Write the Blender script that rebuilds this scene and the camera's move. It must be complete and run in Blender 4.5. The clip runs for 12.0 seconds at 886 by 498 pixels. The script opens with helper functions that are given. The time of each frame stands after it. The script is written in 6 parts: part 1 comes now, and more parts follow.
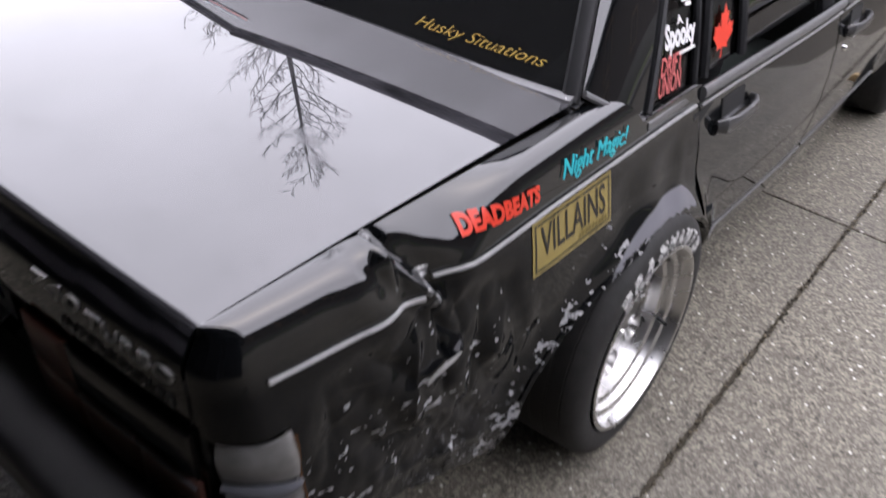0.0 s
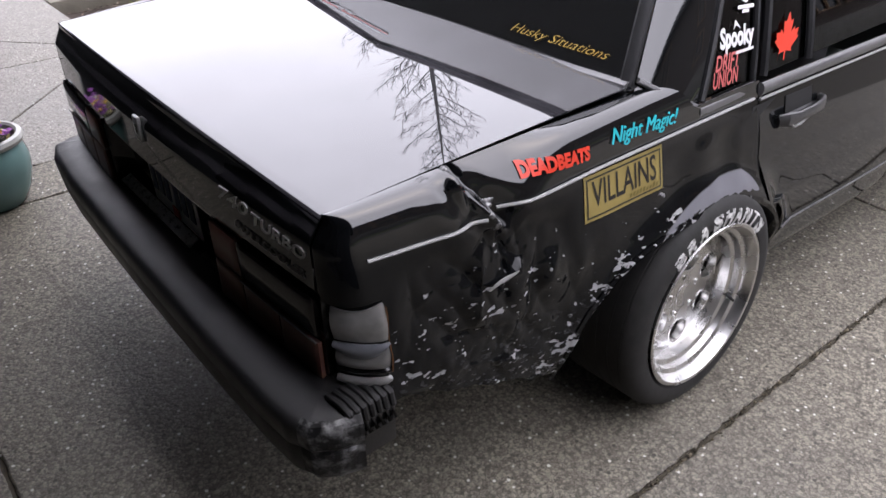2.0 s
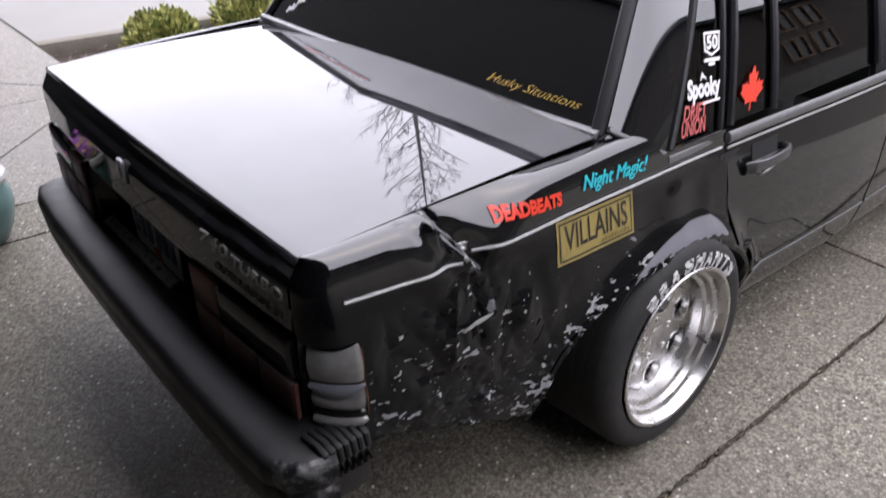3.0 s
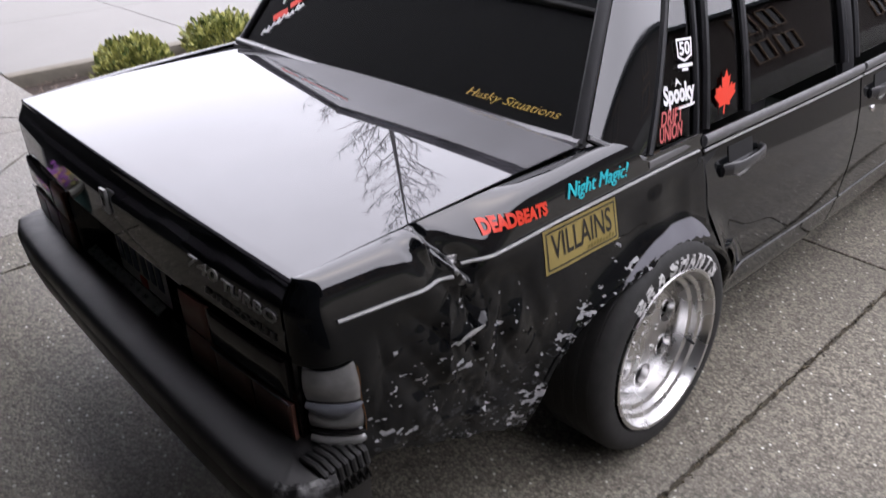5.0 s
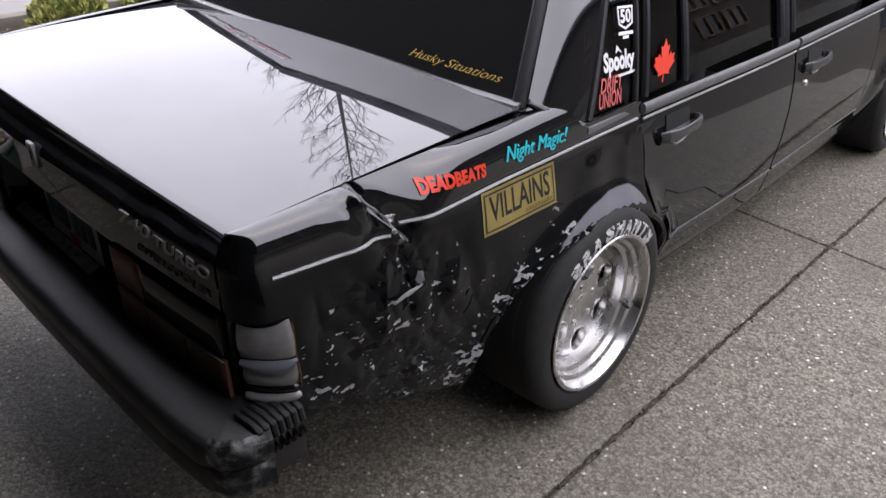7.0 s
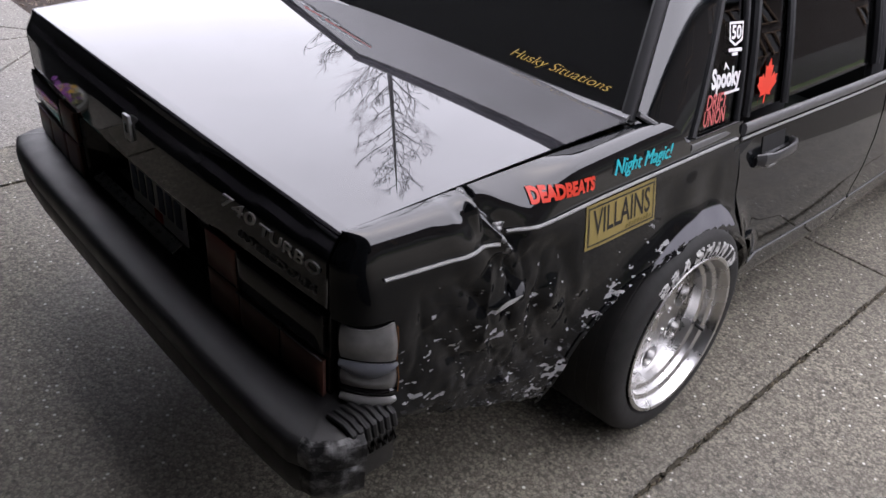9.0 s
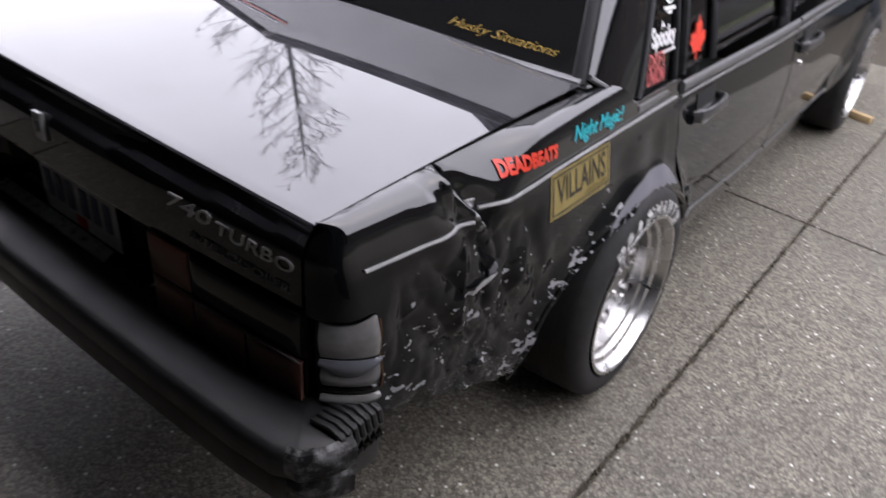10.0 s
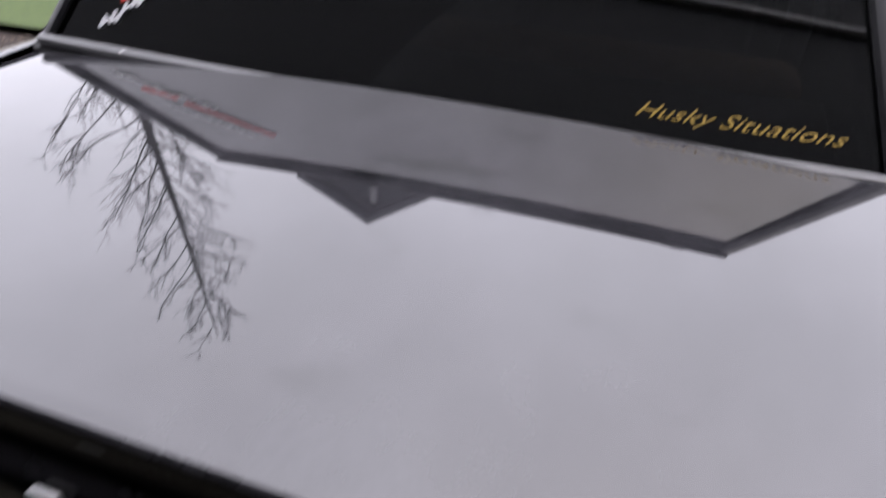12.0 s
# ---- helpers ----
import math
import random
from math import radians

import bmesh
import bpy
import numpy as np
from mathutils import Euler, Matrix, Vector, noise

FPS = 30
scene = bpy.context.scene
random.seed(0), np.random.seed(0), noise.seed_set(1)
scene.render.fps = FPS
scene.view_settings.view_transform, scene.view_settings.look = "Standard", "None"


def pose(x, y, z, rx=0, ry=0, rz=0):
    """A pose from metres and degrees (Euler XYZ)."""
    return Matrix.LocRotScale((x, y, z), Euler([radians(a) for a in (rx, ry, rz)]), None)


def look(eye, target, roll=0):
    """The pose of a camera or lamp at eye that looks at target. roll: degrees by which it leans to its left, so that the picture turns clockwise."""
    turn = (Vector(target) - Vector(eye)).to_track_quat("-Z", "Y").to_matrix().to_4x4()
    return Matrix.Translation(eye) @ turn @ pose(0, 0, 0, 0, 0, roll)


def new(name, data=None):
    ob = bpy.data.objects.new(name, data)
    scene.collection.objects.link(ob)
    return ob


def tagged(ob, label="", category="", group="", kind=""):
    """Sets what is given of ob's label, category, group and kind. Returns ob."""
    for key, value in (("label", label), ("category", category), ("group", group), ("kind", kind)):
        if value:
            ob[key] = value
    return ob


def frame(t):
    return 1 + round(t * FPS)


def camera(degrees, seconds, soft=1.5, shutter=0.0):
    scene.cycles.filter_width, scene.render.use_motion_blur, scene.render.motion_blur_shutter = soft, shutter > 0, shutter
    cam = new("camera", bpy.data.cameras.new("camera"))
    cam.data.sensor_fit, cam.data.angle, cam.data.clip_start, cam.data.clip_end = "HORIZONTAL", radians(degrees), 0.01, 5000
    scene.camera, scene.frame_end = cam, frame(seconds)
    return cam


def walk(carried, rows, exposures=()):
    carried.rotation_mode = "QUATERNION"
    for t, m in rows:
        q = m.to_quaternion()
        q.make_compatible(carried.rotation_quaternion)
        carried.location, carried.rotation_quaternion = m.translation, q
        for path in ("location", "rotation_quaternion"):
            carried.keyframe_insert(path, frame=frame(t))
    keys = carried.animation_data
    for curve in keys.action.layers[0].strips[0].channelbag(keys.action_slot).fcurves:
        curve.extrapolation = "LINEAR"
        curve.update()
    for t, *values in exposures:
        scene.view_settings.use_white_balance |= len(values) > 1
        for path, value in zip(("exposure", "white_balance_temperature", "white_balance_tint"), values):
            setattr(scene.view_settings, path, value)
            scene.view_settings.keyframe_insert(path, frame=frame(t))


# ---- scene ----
cam = camera(61.9, 12.0, shutter=0.5)
PATH = [
    (0, (1.364, -0.334, 1.493), (0.381, 0.958, 0.325), 3.9),
    (0.5, (1.447, -0.535, 1.491), (0.531, 0.798, 0.314), 5.0),
    (1, (1.538, -0.582, 1.496), (0.584, 0.77, 0.373), 4.9),
    (1.5, (1.688, -0.552, 1.508), (0.584, 0.695, 0.401), 1.9),
    (2, (1.739, -0.529, 1.543), (0.438, 0.528, 0.451), -0.8),
    (2.5, (1.778, -0.548, 1.556), (0.485, 0.561, 0.508), 0.6),
    (3, (1.773, -0.534, 1.565), (0.455, 0.592, 0.568), 0.2),
    (3.2, (1.8, -0.539, 1.589), (0.491, 0.644, 0.647), -0.3),
    (4.8, (1.765, -0.542, 1.57), (0.497, 0.635, 0.566), -1.0),
    (5, (1.767, -0.555, 1.57), (0.472, 0.625, 0.606), -1.6),
    (5.5, (1.784, -0.549, 1.586), (0.47, 0.65, 0.67), -2.8),
    (6, (1.791, -0.579, 1.594), (0.443, 0.609, 0.716), -0.7),
    (6.5, (1.791, -0.573, 1.572), (0.483, 0.606, 0.623), 1.3),
    (7, (1.797, -0.549, 1.553), (0.624, 0.7, 0.521), 1.4),
    (7.5, (1.768, -0.566, 1.552), (0.526, 0.608, 0.513), 1.0),
    (9.3, (1.588, -0.652, 1.551), (0.421, 0.575, 0.487), 6.5),
    (9.5, (1.561, -0.659, 1.544), (0.412, 0.566, 0.458), 6.8),
    (10, (1.48, -0.684, 1.513), (0.52, 0.69, 0.421), 5.7),
    (10.5, (1.322, -0.624, 1.48), (0.497, 0.748, 0.281), 6.2),
    (10.8, (1.086, -0.608, 1.486), (0.203, 0.785, 0.354), 3.6),
    (11, (0.929, -0.604, 1.458), (0.037, 0.751, 0.288), 5.0),
    (11.4, (0.636, -0.577, 1.441), (-0.125, 0.869, 0.287), 4.3),
    (11.5, (0.609, -0.554, 1.449), (-0.128, 0.9, 0.29), 2.7),
    (11.7, (0.514, -0.475, 1.442), (-0.096, 1.02, 0.262), 3.0),
    (12, (0.477, -0.357, 1.396), (-0.072, 1.259, 0.355), 2.8),
]
walk(cam, [(t, look(eye, target, roll)) for t, eye, target, roll in PATH], [(0, 0.06), (1.5, 0.1), (3.2, 0.14), (4.8, 0.0), (6, -0.06), (6.5, -0.1), (9.5, -0.12), (10, 0.0), (11, -0.02), (11.5, -0.08), (12, -0.3)])

# ---- world and light: an overcast winter day ----
SUN_EL, SUN_AZ = radians(74), radians(37)
world = bpy.data.worlds.new("world")
scene.world = world
world.use_nodes = True
wn, wl = world.node_tree.nodes, world.node_tree.links
sky = wn.new("ShaderNodeTexSky")
sky.sky_type = "NISHITA"
sky.sun_disc = False
sky.sun_elevation, sky.sun_rotation = SUN_EL, SUN_AZ
sky.air_density, sky.dust_density, sky.ozone_density = 1.0, 6.0, 1.0
grey = wn.new("ShaderNodeMix")
grey.data_type = "RGBA"
grey.inputs["Factor"].default_value = 0.82
grey.inputs["B"].default_value = (19.4, 18.9, 21.6, 1)
cloud_at = wn.new("ShaderNodeTexCoord")
cloud = wn.new("ShaderNodeTexNoise")
cloud.inputs["Scale"].default_value, cloud.inputs["Detail"].default_value = 2.2, 4.0
cloud_range = wn.new("ShaderNodeMapRange")
cloud_range.inputs["From Min"].default_value, cloud_range.inputs["From Max"].default_value = 0.3, 0.7
cloud_range.inputs["To Min"].default_value, cloud_range.inputs["To Max"].default_value = 0.9, 1.1
cloudy = wn.new("ShaderNodeMix")
cloudy.data_type, cloudy.blend_type = "RGBA", "MULTIPLY"
cloudy.inputs["Factor"].default_value = 1.0
background = wn["Background"]
background.inputs["Strength"].default_value = 0.235
wl.new(sky.outputs["Color"], grey.inputs["A"])
wl.new(cloud_at.outputs["Generated"], cloud.inputs["Vector"])
wl.new(cloud.outputs["Fac"], cloud_range.inputs["Value"])
wl.new(grey.outputs["Result"], cloudy.inputs["A"])
wl.new(cloud_range.outputs["Result"], cloudy.inputs["B"])
# an overcast sky grows brighter towards the zenith
height = wn.new("ShaderNodeSeparateXYZ")
zenith = wn.new("ShaderNodeMapRange")
zenith.inputs["From Min"].default_value, zenith.inputs["From Max"].default_value = 0.1, 0.9
zenith.inputs["To Min"].default_value, zenith.inputs["To Max"].default_value = 0.84, 1.16
deep = wn.new("ShaderNodeMix")
deep.data_type, deep.blend_type = "RGBA", "MULTIPLY"
deep.inputs["Factor"].default_value = 1.0
wl.new(cloud_at.outputs["Generated"], height.inputs["Vector"])
wl.new(height.outputs["Z"], zenith.inputs["Value"])
wl.new(cloudy.outputs["Result"], deep.inputs["A"])
wl.new(zenith.outputs["Result"], deep.inputs["B"])
wl.new(deep.outputs["Result"], background.inputs["Color"])
sun = new("sun", bpy.data.lights.new("sun", "SUN"))
sun.data.energy, sun.data.angle, sun.data.color = 0.7, radians(170), (1.0, 0.97, 0.93)
sun.matrix_world = look((1.5, 2, 9), (0, 0, 0))


# ---- materials ----
class Mat:
    """A node material with a few short ways to add nodes."""

    def __init__(self, name, colour=(0.5, 0.5, 0.5), rough=0.5, metal=0.0, ior=1.5, **extra):
        self.m = bpy.data.materials.new(name)
        self.m.use_nodes = True
        self.t = self.m.node_tree
        self.b = self.t.nodes["Principled BSDF"]
        self.set("Base Color", (*colour, 1))
        self.set("Roughness", rough)
        self.set("Metallic", metal)
        self.set("IOR", ior)
        for k, v in extra.items():
            self.set(k.replace("_", " "), v)

    def set(self, key, value):
        if hasattr(value, "is_output"):
            self.t.links.new(value, self.b.inputs[key])
        else:
            self.b.inputs[key].default_value = value
        return self

    def node(self, kind, **inputs):
        n = self.t.nodes.new("ShaderNode" + kind)
        for k, v in inputs.items():
            s = n.inputs[k.replace("_", " ")]
            if hasattr(v, "is_output"):
                self.t.links.new(v, s)
            else:
                s.default_value = v
        return n

    def place(self):
        return self.node("NewGeometry").outputs["Position"]

    def scaled(self, vec, s):
        n = self.node("Mapping", Vector=vec)
        n.inputs["Scale"].default_value = s
        return n.outputs["Vector"]

    def noise(self, scale, detail=3.0, rough=0.5, vec=None):
        return self.node("TexNoise", Vector=vec or self.place(), Scale=scale, Detail=detail, Roughness=rough).outputs["Fac"]

    def ramp(self, fac, a, b, lo=0.0, hi=1.0):
        n = self.node("MapRange", Value=fac)
        n.inputs["From Min"].default_value, n.inputs["From Max"].default_value = a, b
        n.inputs["To Min"].default_value, n.inputs["To Max"].default_value = lo, hi
        return n.outputs["Result"]

    def math(self, op, a, b=0.0):
        n = self.t.nodes.new("ShaderNodeMath")
        n.operation = op
        for i, v in enumerate((a, b)):
            if hasattr(v, "is_output"):
                self.t.links.new(v, n.inputs[i])
            else:
                n.inputs[i].default_value = v
        return n.outputs[0]

    def mix(self, fac, a, b, blend="MIX"):
        n = self.t.nodes.new("ShaderNodeMix")
        n.data_type, n.blend_type = "RGBA", blend
        for key, v in (("Factor", fac), ("A", a), ("B", b)):
            if hasattr(v, "is_output"):
                self.t.links.new(v, n.inputs[key])
            else:
                n.inputs[key].default_value = v if key == "Factor" else (*v, 1)
        return n.outputs["Result"]

    def bump(self, height, strength=0.3, distance=0.01):
        n = self.node("Bump", Strength=strength, Distance=distance, Height=height)
        return self.set("Normal", n.outputs["Normal"])

    def xyz(self):
        n = self.node("SeparateXYZ", Vector=self.place())
        return n.outputs["X"], n.outputs["Y"], n.outputs["Z"]


PAINT_IOR = 1.5
m_paint = Mat("black car paint", (0.004, 0.0045, 0.005), 0.03, 0.0, PAINT_IOR)
m_paint.set("Roughness", m_paint.ramp(m_paint.noise(5.0, 4.0), 0.35, 0.75, 0.025, 0.07))
m_paint.bump(m_paint.noise(2.0, 1.0), 0.012, 0.02)

# the trunk lid: the same paint with dust, smears and hand marks
m_lid = Mat("dusty black lid paint", (0.005, 0.0055, 0.006), 0.03, 0.0, 1.76)
smear = m_lid.noise(7.0, 6.0, 0.65, m_lid.scaled(m_lid.place(), (1.0, 0.6, 1.0)))
film = m_lid.ramp(m_lid.noise(2.3, 3.0, 0.55), 0.3, 0.7, 0.0, 0.45)
blots = m_lid.ramp(m_lid.noise(11.0, 5.0, 0.62, m_lid.scaled(m_lid.place(), (0.8, 1.3, 1.0))), 0.60, 0.72, 0.0, 0.60)
dust = m_lid.math("SUBTRACT", m_lid.math("ADD", m_lid.ramp(smear, 0.40, 0.72, 0.2, 0.75), film), blots)
m_lid.set("Base Color", m_lid.mix(dust, (0.008, 0.008, 0.009), (0.040, 0.039, 0.044)))
spots = m_lid.ramp(m_lid.noise(8.0, 5.0, 0.6, m_lid.scaled(m_lid.place(), (1.0, 0.8, 1.0))), 0.60, 0.70)
m_lid.set("Roughness", m_lid.math("ADD", m_lid.ramp(smear, 0.45, 0.75, 0.01, 0.04), m_lid.math("MULTIPLY", spots, 0.09)))

# same black paint with IOR raised to brighten the pillar's sky reflection
m_pillar_paint = Mat("black pillar paint with raised sheen", (0.004, 0.0045, 0.005), 0.03, 0.0, 1.75)
m_pillar_paint.set("Roughness", m_pillar_paint.ramp(m_pillar_paint.noise(6.0, 4.0), 0.4, 0.8, 0.02, 0.08))


def scraped_paint():
    """Black paint over bare metal and primer, chipped in the crumpled panel and round the wheel arch."""
    m = Mat("scraped black paint", (0.004, 0.0045, 0.005), 0.05, 0.0, PAINT_IOR)
    x, y, z = m.xyz()
    pos = m.place()
    # how battered the panel is, by place: the crumpled corner and the arch's rim
    dy, dz = m.math("MULTIPLY", m.math("SUBTRACT", y, 0.28), 2.9), m.math("MULTIPLY", m.math("SUBTRACT", z, 0.59), 4.9)
    corner = m.math("SUBTRACT", 1.0, m.math("ADD", m.math("MULTIPLY", dy, dy), m.math("MULTIPLY", dz, dz)))
    ay, az = m.math("DIVIDE", m.math("SUBTRACT", y, 1.0), 0.49), m.math("DIVIDE", m.math("SUBTRACT", z, 0.25), 0.36)
    ring = m.math("SQRT", m.math("ADD", m.math("MULTIPLY", ay, ay), m.math("MULTIPLY", az, az)))
    rim = m.ramp(ring, 1.36, 1.10, 0.0, 1.0)
    back = m.ramp(y, 0.98, 0.86, 0.0, 1.0)
    low = m.ramp(z, 0.58, 0.44, 0.0, 0.5)
    rim = m.math("MULTIPLY", m.math("MULTIPLY", rim, 1.12), back)
    worn = m.math("MAXIMUM", m.math("MAXIMUM", m.ramp(corner, 0.0, 0.9, 0.0, 0.8), rim), m.math("MULTIPLY", low, back))
    patch = m.noise(16.0, 2.0, 0.5, m.scaled(pos, (0.6, 1.0, 0.8)))
    tilt = m.node("Mapping", Vector=pos)
    tilt.inputs["Rotation"].default_value = (radians(-38), 0, 0)
    tilt.inputs["Scale"].default_value = (0.5, 0.75, 1.35)
    flake = m.noise(50.0, 2.0, 0.55, tilt.outputs["Vector"])
    chip = m.math("ADD", m.math("MULTIPLY", patch, 0.32), m.math("MULTIPLY", flake, 0.68))
    chip = m.math("ADD", chip, m.math("MULTIPLY", worn, 0.125))
    chips = m.math("MULTIPLY", m.ramp(chip, 0.684, 0.702), m.ramp(worn, 0.02, 0.15))
    # rubbed grey scuffs along the torn lower border
    rub = m.math("MULTIPLY", m.ramp(m.noise(60.0, 4.0, 0.65, tilt.outputs["Vector"]), 0.54, 0.62), m.math("MULTIPLY", m.ramp(z, 0.56, 0.44), m.ramp(y, 0.80, 0.6)))
    # flat grey filler on top of the wheel arch, with a chipped lower border
    lean = m.math("SUBTRACT", y, m.math("MULTIPLY", m.math("SUBTRACT", ring, 1.0), 0.55))
    soft = m.math("SUBTRACT", m.noise(9.0, 1.0), 0.5)
    top = m.math("MULTIPLY", m.math("POWER", m.ramp(y, 0.78, 1.06), 0.7), m.math("POWER", m.ramp(y, 1.25, 1.16), 0.5))
    top = m.math("ADD", m.math("MULTIPLY", top, 0.185), m.math("ADD", 1.0, m.math("MULTIPLY", soft, 0.03)))
    edge = m.math("ADD", ring, m.math("MULTIPLY", m.math("SUBTRACT", flake, 0.5), 0.08))
    fill = m.math("MULTIPLY", m.ramp(edge, 1.030, 1.040), m.ramp(m.math("SUBTRACT", top, ring), 0.0, 0.012))
    specks = m.math("MULTIPLY", m.ramp(flake, 0.57, 0.60), m.math("MULTIPLY", m.ramp(ring, 1.10, 1.04), m.math("MULTIPLY", m.ramp(y, 0.80, 0.86), m.ramp(y, 1.20, 1.16))))
    chips = m.math("MAXIMUM", chips, specks)
    bare = m.math("MAXIMUM", chips, fill)
    tone = m.mix(m.noise(30.0, 2.0), (0.16, 0.16, 0.17), (0.34, 0.34, 0.34))
    tone = m.mix(m.ramp(fill, 0.3, 0.7), tone, m.mix(m.noise(9.0, 4.0), (0.10, 0.10, 0.112), (0.155, 0.155, 0.17)))
    coat = m.mix(m.math("MULTIPLY", rub, 0.42), (0.003, 0.0034, 0.004), (0.07, 0.07, 0.073))
    m.set("Base Color", m.mix(bare, coat, tone))
    scuff = m.ramp(m.noise(22.0, 5.0, 0.7, m.scaled(pos, (1.0, 1.0, 0.4))), 0.45, 0.75, 0.0, 0.08)
    gloss = m.math("ADD", 0.04, m.math("MULTIPLY", scuff, worn))
    m.set("Roughness", m.math("MAXIMUM", m.math("MAXIMUM", m.math("MULTIPLY", bare, 0.42), m.math("MULTIPLY", rub, 0.4)), gloss))
    # IOR by height: low holds the flank dark, high brightens the shoulder's sky reflection
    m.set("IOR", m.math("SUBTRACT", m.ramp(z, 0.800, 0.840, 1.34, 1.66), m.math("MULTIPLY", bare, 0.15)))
    m.bump(m.math("MULTIPLY", bare, -1.0), 0.5, 0.001)
    return m


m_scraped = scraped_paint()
m_trim = Mat("black trim rubber", (0.008, 0.008, 0.009), 0.35, 0.0, 1.32)
m_trim.set("Roughness", m_trim.ramp(m_trim.noise(40.0), 0.3, 0.7, 0.28, 0.5))
m_belt = Mat("satin grey belt trim", (0.16, 0.16, 0.165), 0.3)
m_belt.set("Base Color", m_belt.mix(m_belt.noise(50.0, 4.0), (0.06, 0.06, 0.064), (0.13, 0.13, 0.132)))
m_silver = Mat("pale belt strip", (0.4, 0.4, 0.4), 0.35, 0.3)
m_silver.set("Base Color", m_silver.mix(m_silver.noise(60.0, 4.0), (0.20, 0.20, 0.205), (0.40, 0.40, 0.395)))
# near-black colour that paints the shade behind gaps and in recesses
m_gap_shade = Mat("near black gap shade", (0.003, 0.003, 0.003), 0.8)
# near-black plastic whose colour also stands in for missing light in cabin and garage
m_dark = Mat("near black plastic and interior shade", (0.012, 0.012, 0.012), 0.7)
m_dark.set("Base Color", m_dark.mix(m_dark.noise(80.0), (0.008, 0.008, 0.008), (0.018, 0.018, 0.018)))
m_seat = Mat("grey seat cloth", (0.12, 0.12, 0.125), 0.9)
m_seat.bump(m_seat.noise(300.0), 0.3, 0.002)
m_cover = Mat("tan parcel shelf", (0.10, 0.075, 0.055), 0.8)
m_cover.set("Base Color", m_cover.mix(m_cover.noise(25.0), (0.30, 0.26, 0.22), (0.48, 0.42, 0.36)))


m_bumper = Mat("faded black bumper plastic", (0.03, 0.03, 0.031), 0.45)
bn = m_bumper.noise(14.0, 6.0, 0.65)
m_bumper.set("Base Color", m_bumper.mix(m_bumper.ramp(bn, 0.35, 0.7), (0.0035, 0.0035, 0.004), (0.009, 0.009, 0.0095)))
m_bumper.set("Roughness", m_bumper.ramp(bn, 0.3, 0.7, 0.36, 0.52))
m_bumper.set("IOR", 1.5)
m_bumper.bump(m_bumper.noise(600.0, 2.0), 0.12, 0.002)
m_scuffed = Mat("scuffed bumper end", (0.05, 0.05, 0.05), 0.5)
sn = m_scuffed.noise(17.0, 6.0, 0.65)
m_scuffed.set("Base Color", m_scuffed.mix(m_scuffed.ramp(sn, 0.47, 0.66), (0.008, 0.008, 0.0085), (0.17, 0.17, 0.17)))
m_scuffed.set("IOR", 1.3)
m_scuffed.bump(sn, 0.6, 0.006)

m_tyre = Mat("tyre rubber", (0.016, 0.016, 0.016), 0.7, 0.0, 1.35)
tn = m_tyre.noise(30.0, 4.0)
m_tyre.set("Base Color", m_tyre.mix(tn, (0.010, 0.0099, 0.0097), (0.027, 0.0265, 0.026)))
m_tyre.bump(m_tyre.noise(150.0, 3.0), 0.25, 0.002)
m_alloy = Mat("machined alloy", (0.78, 0.78, 0.78), 0.28, 1.0)
an = m_alloy.noise(12.0, 5.0)
m_alloy.set("Roughness", m_alloy.ramp(an, 0.3, 0.7, 0.22, 0.33))
m_alloy.set("Base Color", m_alloy.mix(an, (0.50, 0.495, 0.49), (0.62, 0.615, 0.61)))
m_white = Mat("worn white tyre lettering", (0.75, 0.75, 0.74), 0.6)
m_white.set("Base Color", m_white.mix(m_white.ramp(m_white.noise(70.0, 4.0), 0.35, 0.6), (0.16, 0.16, 0.155), (0.58, 0.58, 0.57)))
m_chrome = Mat("chrome", (0.8, 0.8, 0.8), 0.12, 1.0)
m_badge = Mat("dull chrome badge", (0.5, 0.5, 0.5), 0.35, 0.6)

m_red_lens = Mat("smoked red lamp lens", (0.17, 0.075, 0.055), 0.3, 0.0, 1.35)
m_red_lens.bump(m_red_lens.noise(120.0), 0.1, 0.002)
m_brown_lens = Mat("darkened red lens", (0.12, 0.055, 0.042), 0.3, 0.0, 1.35)
m_brown_lens.bump(m_brown_lens.noise(120.0), 0.1, 0.002)
m_smoke = Mat("smoked black lens", (0.008, 0.007, 0.007), 0.12)
m_reflector = Mat("silver lamp reflector", (0.62, 0.61, 0.60), 0.3, 0.3)
m_reflector.set("Base Color", m_reflector.mix(m_reflector.noise(35.0, 4.0), (0.13, 0.128, 0.125), (0.30, 0.295, 0.29)))
m_amber = Mat("amber lens edge", (0.06, 0.023, 0.006), 0.2)
m_bulge = Mat("clear lamp lens", (0.12, 0.125, 0.14), 0.28)
m_bulge.set("Base Color", m_bulge.mix(m_bulge.noise(28.0, 3.0), (0.07, 0.074, 0.085), (0.14, 0.145, 0.16)))
m_torn = Mat("torn bright metal", (0.75, 0.75, 0.75), 0.42, 0.5)
m_torn.set("Base Color", m_torn.mix(m_torn.ramp(m_torn.noise(90.0, 3.0), 0.40, 0.62), (0.015, 0.015, 0.017), (0.30, 0.30, 0.30)))

s_gold = Mat("gold vinyl", (0.36, 0.26, 0.055), 0.35)
s_gold.set("Base Color", s_gold.mix(s_gold.noise(12.0), (0.19, 0.145, 0.04), (0.26, 0.20, 0.06)))
s_black = Mat("black vinyl", (0.006, 0.006, 0.006), 0.4)
s_red = Mat("red vinyl", (0.58, 0.035, 0.015), 0.4)
s_cyan = Mat("cyan vinyl", (0.015, 0.42, 0.48), 0.4)
s_white = Mat("white vinyl", (0.6, 0.6, 0.6), 0.4)
